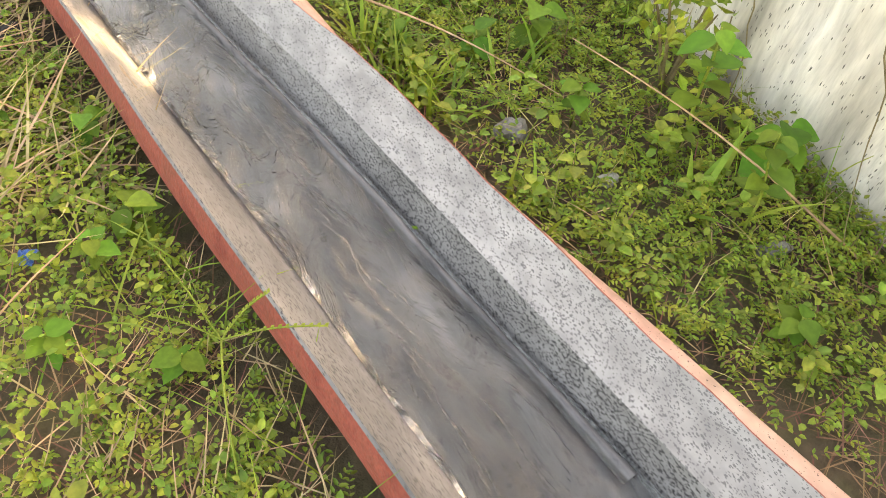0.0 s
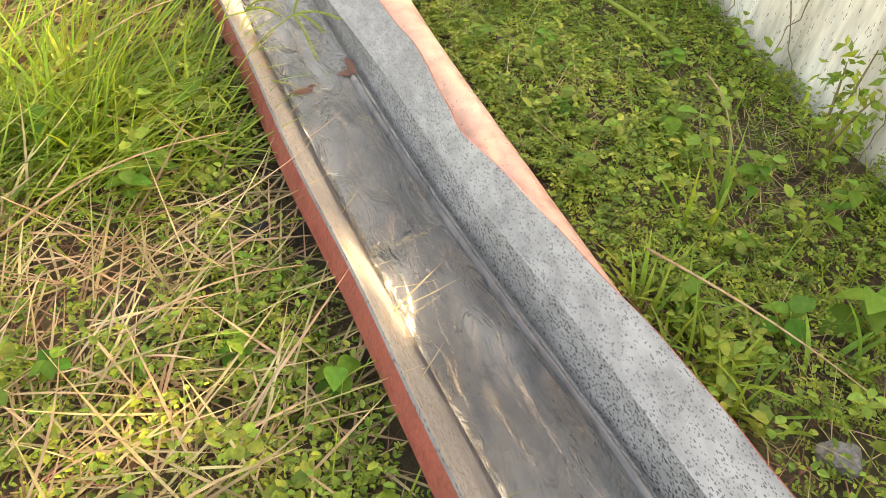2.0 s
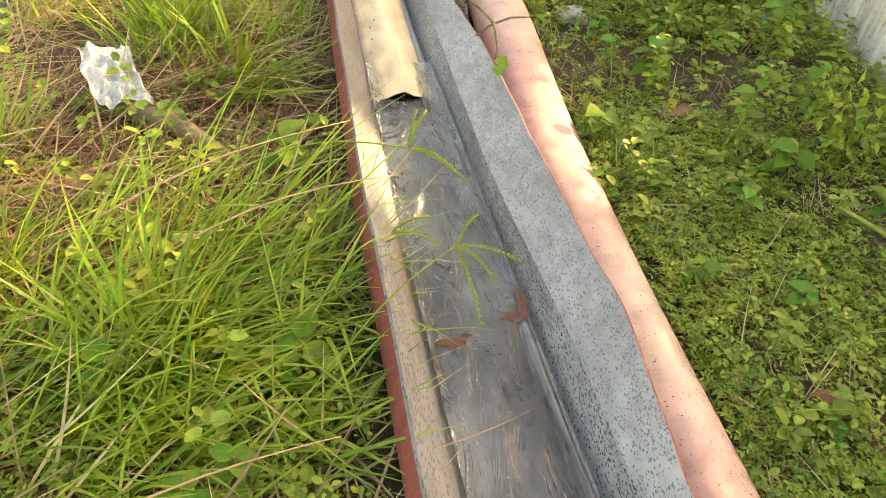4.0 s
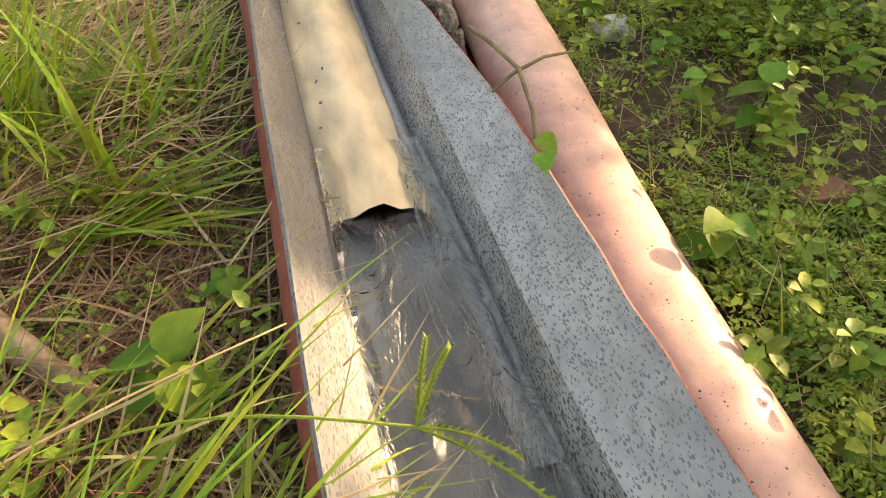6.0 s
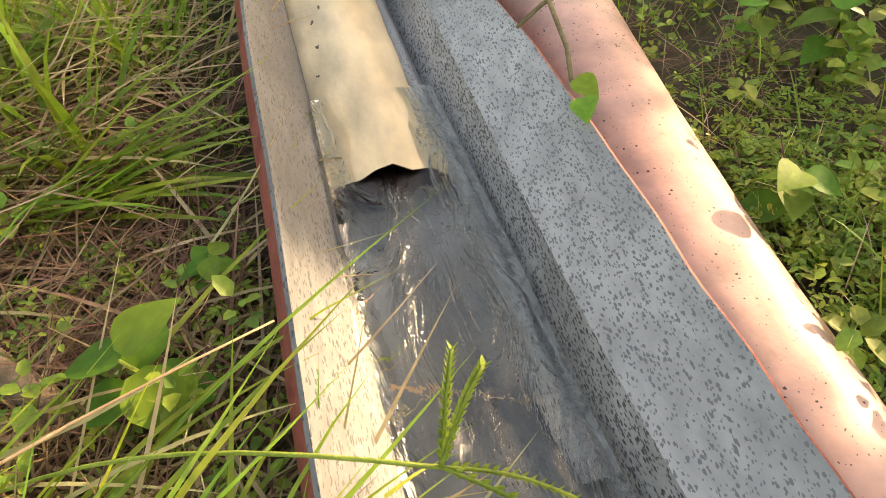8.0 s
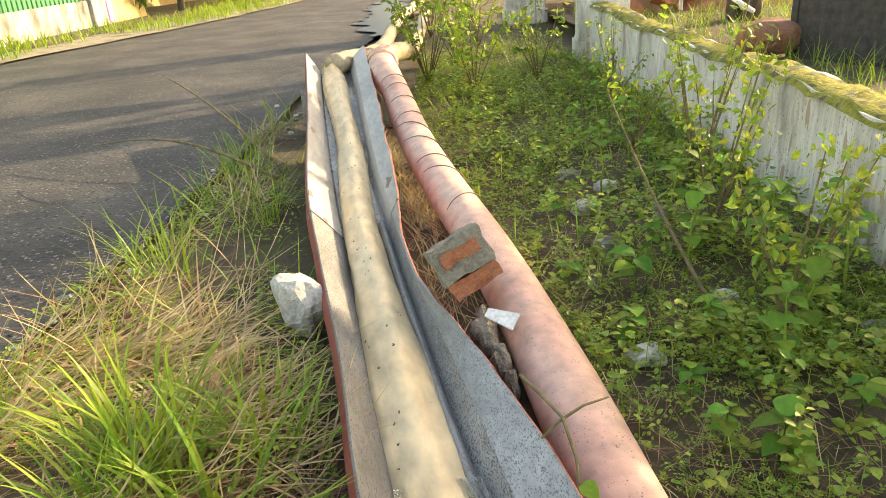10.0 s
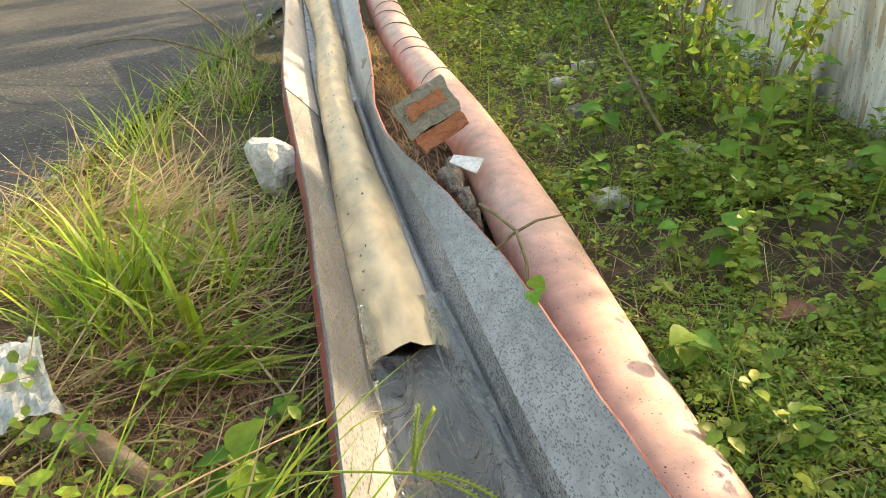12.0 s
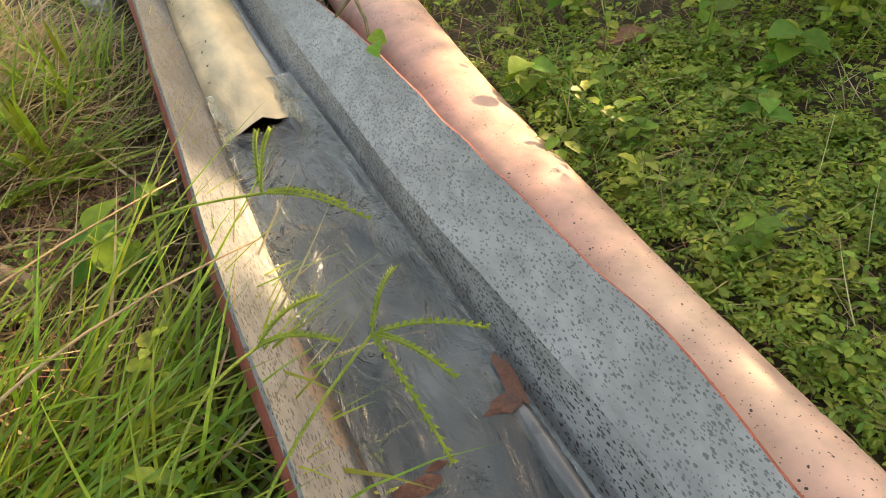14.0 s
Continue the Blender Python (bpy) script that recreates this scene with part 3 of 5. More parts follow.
for name, pts, r in (("supply_hose", [(0.3, 6.35, 0.36), (0.4, 6.55, 0.35), (0.5, 7.0, 0.3), (0.66, 7.8, 0.22), (0.86, 9.0, 0.14), (1.3, 11.8, 0.09), (1.75, 13.8, 0.08), (2.28, 15.9, 0.08), (3.2, 19, 0.08)], 0.07),
                     ("supply_hose", [(0.63, 6.28, 0.4), (0.74, 6.7, 0.36), (0.85, 7.2, 0.3), (1.05, 8.3, 0.18), (1.35, 10.0, 0.1), (1.65, 11.8, 0.08), (2.0, 13.7, 0.07)], 0.065)):
    fx = [curve(range(len(pts)), [p[k] for p in pts]) for k in range(3)]
    us = np.linspace(0, len(pts) - 1, 60)
    tagged(tube(name, [tuple(f(u) for f in fx) for u in us], [r * (1 + 0.06 * math.sin(u * 9)) for u in us], M["beige"], 16),
           "beige hose running on along the road edge", "hose", group="supply hoses")


# ---------------------------------------------------------------- right-hand wall and plot behind
WX = lambda y: 1.47 + 0.137 * y
wall = tagged(empty("garden_wall"), "low weathered white plaster wall with mossy top", "wall", kind="structure")
vs, fs = [], []
wys = np.arange(-2.5, 7.75, 0.08)
prof = [(0.0, -0.1), (0.005, 0.1), (0.008, 0.25), (0.004, 0.4), (0.012, 0.45), (0.16, 0.455), (0.165, 0.3), (0.17, -0.1)]
for y in wys:
    for i, (dx, z) in enumerate(prof):
        top = 0.04 * wob(2, y, 1.3, 6) + 0.02 * wob(2, y, 7, 6) if z > 0.39 else 0
        vs.append((WX(y) + dx + 0.008 * wob(z * 3, y, 4, 2), y, z + top))
n = len(prof)
for j in range(len(wys) - 1):
    for i in range(n - 1):
        fs.append((j * n + i, (j + 1) * n + i, (j + 1) * n + i + 1, j * n + i + 1))
fs += [tuple(range(n)), tuple(range((len(wys) - 1) * n, len(wys) * n))[::-1]]
mpart("wall_body", mesh_of("wall_body", vs, fs, M["wallpaint"], False), wall)
vs, fs = [], []
for y in wys:
    top = 0.04 * wob(2, y, 1.3, 6) + 0.02 * wob(2, y, 7, 6)
    for k in range(7):
        u = k / 6
        vs.append((WX(y) - 0.012 + 0.2 * u + 0.014 * wob(u * 5, y, 8, 3), y, 0.455 + top + 0.006 * math.sin(math.pi * u) + 0.018 * wob(u * 4, y, 14, 3) - (0.025 if k in (0, 6) else 0)))
for j in range(len(wys) - 1):
    for i in range(6):
        fs.append((j * 7 + i, (j + 1) * 7 + i, (j + 1) * 7 + i + 1, j * 7 + i + 1))
mpart("moss_cap", mesh_of("moss_cap", vs, fs, M["moss"]), wall, "yellow-green moss growing on the wall top")


def pillar(x, y, w, h, label):
    p = tagged(empty("gate_pillar", (x, y, 0), -10), label, "pillar", group="gate pillars")
    bm = box(w, w * 0.8, h, (0, 0, h / 2 - 0.05), 0.015)
    part("shaft", bm, M["wallpaint"], p)
    part("plinth", box(w * 1.12, w * 0.92, 0.2, (0, 0, 0.08), 0.02), M["wallpaint"], p)
    return p


pillar(2.72, 7.95, 0.42, 2.2, "weathered white plaster gate pillar at the wall end")
pillar(2.95, 11.3, 0.5, 2.2, "flaking white plaster gate pillar by the lane")
vs, fs = grid_sheet(np.arange(0, 9, 0.4), np.arange(-3, 14, 0.4), lambda x, y: 0)
vs = [(WX(y) + 0.15 + x, y, 0.16 + 0.05 * wob(x, y, 1.1, 4) + 0.05 * max(0, x - 2)) for x, y, _ in vs]
tagged(new("raised_plot", mesh_of("raised_plot", vs, fs, M["soil"])), "raised earth plot behind the low wall", "ground", kind="structure")

# rubble heap of bricks behind the wall
bms = []
for k in range(3):
    bm = box(0.22, 0.1, 0.055, (0, 0, 0), 0.006)
    for v in bm.verts:
        v.co += Vector([0.006 * noise.noise(v.co * 30 + Vector((k, i, 0))) for i in range(3)])
    me = bpy.data.meshes.new("brick")
    bm.to_mesh(me)
    bm.free()
    me.materials.append(M["brick" if k else "mortar"])
    bms.append(me)
heap = tagged(empty("brick_heap"), "heap of broken red bricks and rubble behind the wall", "rubble")
for k in range(260):
    u, v = rng.random(), rng.random()
    x, y = 3.6 + 4.5 * u, 9.2 + 2.6 * v + 0.4 * u
    z = 0.22 + 1.25 * max(0, min(1, (y - 9.2) / 1.8)) * (0.6 + 0.4 * math.sin(u * 6)) + 0.03 * rng.random()
    ob = new("brick", bms[int(rng.integers(0, 3))])
    ob.matrix_world = pose(x, y, z, *rng.uniform(-50, 50, 2), rng.uniform(0, 360))
    ob.parent = heap
vs, fs = grid_sheet(np.arange(3.2, 8.6, 0.3), np.arange(8.8, 12.6, 0.25), lambda x, y: 0.1 + 1.2 * max(0, min(1, (y - 9.2) / 1.8)) * (0.6 + 0.4 * math.sin((x - 3.6) / 4.5 * 6)))
mpart("rubble_core", mesh_of("rubble_core", vs, fs, M["terracotta"], False), heap)


# ---------------------------------------------------------------- far side of the lane
fence = tagged(empty("green_fence"), "green painted metal fence on a weathered low wall", "fence", kind="structure")
f0, f1 = Vector((-5.6, 9.3, 0)), Vector((-3.95, 16.4, 0))
fd = (f1 - f0)
fa = math.degrees(math.atan2(fd.y, fd.x))
frot = Matrix.Rotation(radians(fa), 4, "Z")
mid = (f0 + f1) / 2
ext = fd.length + 6
c0 = mid - fd.normalized() * 3
part("base_wall", box(ext, 0.15, 0.5, c0 + Vector((0, 0, 0.2)), 0.01, frot), M["stained"], fence, "stained white base wall")
part("sheet_backing", box(ext - 0.1, 0.02, 1.7, c0 + Vector((-0.02, 0, 1.3)), 0, frot), M["green_paint"], fence)
slat = box(0.045, 0.03, 1.7, (0, 0, 0), 0.006)
sme = bpy.data.meshes.new("slat")
slat.to_mesh(sme)
slat.free()
sme.materials.append(M["green_paint"])
for k in range(int(ext / 0.13)):
    p = c0 + fd.normalized() * (-ext / 2 + 0.1 + 0.13 * k) + Vector((0.035, -0.01, 1.3))
    ob = new("slat", sme)
    ob.matrix_world = Matrix.Translation(p) @ frot
    ob.parent = fence
gp = f1 + fd.normalized() * 0.25
part("post", box(0.5, 0.3, 2.4, gp + Vector((0, 0, 1.15)), 0.01, frot), M["stained"], fence, "weathered white post")
part("corner_post", box(0.2, 0.32, 2.4, gp + fd.normalized() * 0.36 + Vector((0, 0, 1.15)), 0.01, frot), M["purple_paint"], fence, "purple painted corner post")
gate = tagged(empty("yellow_gate"), "yellow barred gate panel on an ochre base wall", "gate")
gq = gp + fd.normalized() * 1.25
part("base_wall", box(1.5, 0.2, 1.0, gq + Vector((0, 0, 0.45)), 0.01, frot), M["ochre"], gate, "ochre plaster base")
part("panel", box(1.5, 0.03, 1.4, gq + Vector((0, 0, 1.7)), 0.0, frot), M["yellow_paint"], gate)
for k in range(12):
    part("bar", box(0.03, 0.06, 1.4, gq + fd.normalized() * (-0.7 + 0.127 * k) + Vector((0.03, 0, 1.7)), 0.005, frot), M["yellow_paint"], gate)
house = tagged(empty("far_house"), "pale house wall behind roadside trees", "house")
part("wall", box(14, 0.3, 3.0, (-1.2, 27, 1.4), 0.02, Matrix.Rotation(radians(62), 4, "Z")), M["ochre"], house)


def leaf_cloud(name, centers, count, size, m, parent=None, droop=0.4, label="", seed=1, aspect=0.35):
    """Many bent leaves scattered in blobs: centers (x, y, z, radius)."""
    r = np.random.default_rng(seed)
    vs, fs = [], []
    for k in range(count):
        c = centers[int(r.integers(0, len(centers)))]
        d = r.normal(size=3)
        d /= np.linalg.norm(d)
        p = np.array(c[:3]) + d * c[3] * r.random() ** 0.4
        q = r.normal(size=3)
        q[2] -= droop * 2
        q /= np.linalg.norm(q)
        s = np.cross(q, r.normal(size=3))
        s /= np.linalg.norm(s)
        L = size * r.uniform(0.6, 1.4)
        nb = len(vs)
        up = np.cross(s, q) * L * 0.12
        vs += [p, p + q * L * 0.45 + s * L * aspect * 0.5 + up, p + q * L, p + q * L * 0.45 - s * L * aspect * 0.5 + up]
        fs += [(nb, nb + 1, nb + 2), (nb, nb + 2, nb + 3)]
    ob = new(name, mesh_of(name, vs, fs, m, False))
    if parent:
        ob.parent = parent
    return tagged(ob, label)


def tree(x, y, h, spread, count, size, label, seed, droop=0.4, low=0.35, aspect=0.3, group="trees", trunk_r=0.1, extra=()):
    r = np.random.default_rng(seed)
    t = tagged(empty("tree", (x, y, 0)), label, "tree", group=group)
    tp = [(0.05 * math.sin(i), 0.06 * math.cos(i * 1.3), h * 0.8 * i / 7 - 0.05) for i in range(8)]
    tube("trunk", tp, [trunk_r * (1.25 - 0.85 * i / 7) for i in range(8)], M["bark"], 10, True, t)
    cs = []
    for k in range(16):
        a, rr, z = r.uniform(0, 6.28), spread * r.random() ** 0.6, h * r.uniform(low, 1.0)
        e = (rr * math.cos(a), rr * math.sin(a), z)
        b = tp[int(np.clip(z / h * 5, 1, 6))]
        mid_p = ((b[0] + e[0]) / 2, (b[1] + e[1]) / 2, (b[2] + e[2]) / 2 + 0.1)
        tube("limb", [b, mid_p, e], [trunk_r * 0.4, trunk_r * 0.25, trunk_r * 0.08], M["bark"], 6, True, t)
        cs.append((*e, spread * r.uniform(0.25, 0.45)))
    for e in extra:          # leaf clump on its own limb, added to shade a chosen spot
        tube("limb", [tp[3], ((tp[3][0] + e[0]) / 2, (tp[3][1] + e[1]) / 2, (tp[3][2] + e[2]) / 2 + 0.15), e[:3]], [trunk_r * 0.35, trunk_r * 0.2, trunk_r * 0.06], M["bark"], 6, True, t)
        cs += [e, e]
    leaf_cloud("crown", cs, count, size, M["leaf_dark"], t, droop, seed=seed, aspect=aspect)
    return t


for x, y, h, sp, cnt, sz, s in ((-2.75, 19.2, 2.7, 1.2, 5200, 0.3, 3), (-1.55, 21.5, 2.7, 1.3, 5200, 0.3, 4), (-0.5, 25, 2.8, 1.5, 4500, 0.3, 5), (1.1, 30, 4.0, 1.8, 2600, 0.35, 6),
                                (-6.5, 21, 5, 2.0, 2500, 0.4, 12), (5.4, 36, 5, 2.5, 2500, 0.4, 13), (9, 34, 6, 3, 2500, 0.4, 14)):
    tree(x, y, h, sp, cnt, sz, "leafy roadside tree with drooping lance-shaped leaves", s, 0.8, 0.1, 0.22, "roadside trees", 0.07)
# trees behind the low wall; all but the first are unseen, added for shade
for x, y, h, sp, cnt, s, low, more in ((4.6, 9.6, 6.0, 2.0, 4200, 21, 0.5, ()), (5.4, 6.8, 4.2, 1.0, 3200, 22, 0.5, ((0, -2.22, 2.12, 0.27), (0, -1.8, 2.12, 0.27))),
                                       (5.2, 1.95, 3.4, 1.15, 14000, 23, 0.35, ((0, 0.5, 2.2, 0.32), (0, 1.12, 2.5, 0.36), (0.05, 1.36, 2.1, 0.25), (0.05, 1.62, 2.1, 0.25), (0, 1.5, 2.7, 0.32), (0, 0.8, 2.8, 0.42))), (6.9, 1.2, 4.4, 1.2, 6000, 24, 0.3, ())):
    tree(x, y, h, sp, cnt, 0.16, "bare-trunked tree behind the wall, its crown added to cast shade", s, 0.4, low, 0.4, "shade trees", 0.14, more)


def sx(x, y):
    """Follows the gutter's bend near its lower end."""
    return x + max(0.0, 2.1 - y) * 0.085


# ---------------------------------------------------------------- vegetation helpers
def fast_mesh(name, V, F, m):
    V, F = np.asarray(V, np.float32), np.asarray(F, np.int32)
    me = bpy.data.meshes.new(name)
    me.vertices.add(len(V))
    me.vertices.foreach_set("co", V.ravel())
    k = F.shape[1]
    me.loops.add(F.size)
    me.loops.foreach_set("vertex_index", F.ravel())
    me.polygons.add(len(F))
    me.polygons.foreach_set("loop_start", np.arange(0, F.size, k, dtype=np.int32))
    me.materials.append(m)
    me.update(calc_edges=True)
    me.validate()
    return me


def gzs(x, y):
    return np.array([ground_z(a, b) - 0.02 for a, b in zip(x, y)])


def leaves(base, way, side, L, W, fold=0.15):
    """Many oval leaves, each bent along its midrib: arrays of base, direction, side vector, length, width."""
    up = np.cross(side, way)
    L, W = L[:, None], W[:, None]
    q1, q2 = base + way * L * 0.3, base + way * L * 0.72
    V = np.stack([base, q1 + side * W * 0.48 + up * L * fold, q2 + side * W * 0.4 + up * L * fold * 0.8, base + way * L - up * L * 0.05,
                  q2 - side * W * 0.4 + up * L * fold * 0.8, q1 - side * W * 0.48 + up * L * fold], 1).reshape(-1, 3)
    i = np.arange(len(base))[:, None] * 6
    F = np.concatenate([i + np.array([[0, 1, 2, 3]]), i + np.array([[0, 3, 4, 5]])])
    return V, F


def unit(a):
    return a / np.maximum(1e-6, np.linalg.norm(a, axis=1, keepdims=True))


def blades(x, y, z, L, W, az, lean, bend, segs=5):
    """Grass blades: roots, length, width, heading, first lean from upright and bend on the way (radians)."""
    n = len(x)
    p = np.stack([x, y, z], 1)
    h = np.stack([np.cos(az), np.sin(az), np.zeros(n)], 1)
    s = np.stack([-np.sin(az), np.cos(az), np.zeros(n)], 1)
    rows = []
    for k in range(segs + 1):
        u = k / segs
        w = (W * (1 - u ** 1.6) * (0.6 + 0.8 * min(u, 0.5)))[:, None]
        rows.append((p - s * w * 0.5, p + s * w * 0.5))
        a = lean + bend * u
        p = p + (h * np.sin(a)[:, None] + np.array([[0, 0, 1.0]]) * np.cos(a)[:, None]) * (L / segs)[:, None]
        gl = np.maximum(p[:, 2], z + 0.004)
        p = np.stack([p[:, 0], p[:, 1], gl], 1)
    V = np.stack([q for r in rows for q in r], 1)
    m = 2 * (segs + 1)
    F = []
    i = np.arange(n)[:, None] * m
    for k in range(segs):
        F.append(i + np.array([[2 * k, 2 * k + 1, 2 * k + 3, 2 * k + 2]]))
    return V.reshape(-1, 3), np.concatenate(F)


def free_spot(x, y):
    """True where plants may root: off the gutter, hose, road and wall."""
    ok = []
    for a, b in zip(x, y):
        if b < 6.4:
            l, r = gL(b) - 0.045, max(gR(b) + 0.02, ph_edge(b) + 0.01)
        else:
            l, r = 0.1 + 0.1 * (b - 6.4), 0.8 + 0.17 * (b - 6.4)
        ok.append(not (l < a < r) and a < WX(b) - 0.01 and a > road_r(b) - 0.02)
    return np.array(ok)


def scatter(n, x0, x1, y0, y1, clump=0.0, seed=1, k=2.0):
    r = np.random.default_rng(seed)
    x, y = r.uniform(x0, x1, n), r.uniform(y0, y1, n)
    keep = free_spot(x, y)
    if clump:
        keep &= np.array([wob(a, b, k, seed * 1.37) for a, b in zip(x, y)]) > r.normal(clump - 0.5, 0.18, n)
    return x[keep], y[keep]


def stuff(name, VF, m, label, cat="plant"):
    V = np.concatenate([v for v, _ in VF])
    off, Fs = 0, []
    for v, f in VF:
        Fs.append(f + off)
        off += len(v)
    return tagged(new(name, fast_mesh(name, V, np.concatenate(Fs), m)), label, cat, kind="stuff")


def sprigs(x, y, seed, hmax=0.06, pairs=7, size=0.011, ratio=0.45):
    """Little pinnate sprigs: an arching axis with pairs of leaflets."""
    r = np.random.default_rng(seed)
    n = len(x)
    z = gzs(x, y)
    az, L = r.uniform(0, 6.28, n), r.uniform(0.03, 0.085, n)
    h = r.uniform(0.15, 1.0, n) * hmax
    out = []
    for k in range(pairs):
        u = (k + 1) / pairs
        b = np.stack([x + np.cos(az) * L * u, y + np.sin(az) * L * u, z + 0.012 + h * (1 - (1 - u) ** 2) * (1 - 0.35 * u * u)], 1)
        for sg in (-1, 1):
            a2 = az + sg * (1.15 - 0.3 * u) + r.normal(0, 0.15, n)
            way = unit(np.stack([np.cos(a2), np.sin(a2), r.normal(0.08, 0.3, n)], 1))
            side = unit(np.cross(way, np.stack([r.normal(0, 0.25, n), r.normal(0, 0.25, n), np.ones(n)], 1)))
            s = size * r.uniform(0.7, 1.4, n) * (1.1 - 0.45 * abs(u - 0.5))
            out.append(leaves(b, way, side, s, s * ratio, 0.1))
    return out


def rosettes(x, y, seed, hmax=0.09, nl=5, size=0.016, ratio=0.62):
    """Small weeds: a few oval leaves round a short stem."""
    r = np.random.default_rng(seed)
    n = len(x)
    z = gzs(x, y)
    h, a0 = r.uniform(0.1, 1, n) * hmax, r.uniform(0, 6.28, n)
    tilt = r.normal(0, 0.012, (2, n))
    out = []
    for k in range(nl):
        a = a0 + k * 2.4
        f = 0.55 + 0.45 * k / nl
        b = np.stack([x + tilt[0] + np.cos(a) * 0.006, y + tilt[1] + np.sin(a) * 0.006, z + 0.01 + h * f], 1)
        way = unit(np.stack([np.cos(a), np.sin(a), r.normal(0.15, 0.35, n)], 1))
        side = unit(np.cross(way, np.stack([r.normal(0, 0.2, n), r.normal(0, 0.2, n), np.ones(n)], 1)))
        s = size * r.uniform(0.55, 1.35, n)
        out.append(leaves(b, way, side, s, s * ratio, 0.12))
    return out


# ---------------------------------------------------------------- ground cover
VF = []
for a in ((6500, 0.6, 1.85, -0.9, 1.4, 0.5, 31), (7000, 0.6, 1.95, 1.4, 3.4, 0.45, 36), (5200, 0.5, 2.5, 3.4, 8.5, 0.35, 32), (4600, -0.9, 0.45, -0.9, 1.7, 0.38, 33), (2500, -1.0, 0.2, 1.7, 4.2, 0.55, 34), (1500, 0.7, 1.25, 1.2, 2.5, 0.0, 35)):
    VF += sprigs(*scatter(*a), seed=a[-1])
stuff("creeping_weed", VF, M["leaf"], "low creeping green weeds with small paired leaflets")
VF = []
for a in ((1300, 0.6, 1.85, -0.9, 1.4, 0.52, 41), (2000, 0.6, 1.95, 1.4, 3.4, 0.5, 39), (6500, 0.5, 2.6, 3.4, 9.0, 0.42, 42), (4200, -0.9, 0.45, -0.9, 1.9, 0.42, 43), (1400, -1.0, 0.2, 1.9, 5.0, 0.6, 44)):
    VF += rosettes(*scatter(*a), seed=a[-1])
for a in ((420, 0.7, 1.8, -0.5, 3.4, 0.55, 45), (1800, 0.75, 2.5, 3.4, 8.5, 0.5, 46), (350, -0.9, 0.15, -0.8, 3.0, 0.6, 47)):
    VF += rosettes(*scatter(*a), seed=a[-1], hmax=0.14, nl=7, size=0.029, ratio=0.7)
for a in ((200, 1.05, 1.9, 2.3, 3.6, 0.5, 48), (700, 1.0, 2.3, 3.6, 7.0, 0.5, 49)):
    VF += rosettes(*scatter(*a), seed=a[-1], hmax=0.22, nl=9, size=0.027, ratio=0.7)
stuff("small_weed", VF, M["leaf"], "dense small oval-leaved green weeds")


def grass_patch(name, spec, m, label, zoff=0.0):
    VF = []
    for n, x0, x1, y0, y1, cl, seed, lo, hi, w, le, be, azm, azs in spec:
        x, y = scatter(n, x0, x1, y0, y1, cl, seed)
        r = np.random.default_rng(seed + 100)
        k = len(x)
        VF.append(blades(x, y, gzs(x, y) + zoff, r.uniform(lo, hi, k), r.uniform(0.6, 1.4, k) * w, r.normal(azm, azs, k), r.normal(le, 0.25, k), r.normal(be, 0.45, k)))
    return stuff(name, VF, m, label, "grass")


# n, x0, x1, y0, y1, clump, seed, shortest, longest, width, lean, bend, heading, spread
grass_patch("dry_straw", [(4200, -1.0, 0.3, 0.7, 3.4, 0.4, 51, 0.08, 0.34, 0.006, 1.38, 0.2, 0.4, 1.2), (2200, -0.9, -0.13, 2.25, 3.6, 0.3, 56, 0.14, 0.4, 0.008, 1.38, 0.2, 0.2, 0.6), (2600, -0.8, -0.1, 3.4, 6.5, 0.45, 52, 0.1, 0.35, 0.005, 1.2, 0.3, 0.4, 1.4),
                          (2600, -0.9, 0.42, -0.9, 0.8, 0.45, 53, 0.05, 0.2, 0.003, 1.35, 0.2, 0.3, 1.5), (5600, 0.6, 1.9, -0.8, 4.0, 0.4, 54, 0.04, 0.16, 0.0026, 1.3, 0.2, 1.5, 2.0),
                          (1500, 0.6, 2.4, 4.0, 8.0, 0.6, 55, 0.06, 0.22, 0.004, 1.2, 0.2, 1.5, 2.0)], M["straw"], "flattened dry straw lying on the verge", 0.02)
grass_patch("brown_litter", [(4200, -0.6, 0.18, 1.95, 2.85, 0.0, 63, 0.06, 0.2, 0.0035, 1.3, 0.2, 0.0, 3.0), (10000, -0.9, 0.42, -0.9, 3.2, 0.32, 61, 0.04, 0.16, 0.0028, 1.36, 0.1, 0.0, 3.0), (12000, 0.6, 1.9, -0.9, 3.4, 0.3, 62, 0.03, 0.13, 0.003, 1.38, 0.1, 0.0, 3.0)],
            M["litter"], "reddish-brown dead stems and needles on the soil", 0.012)
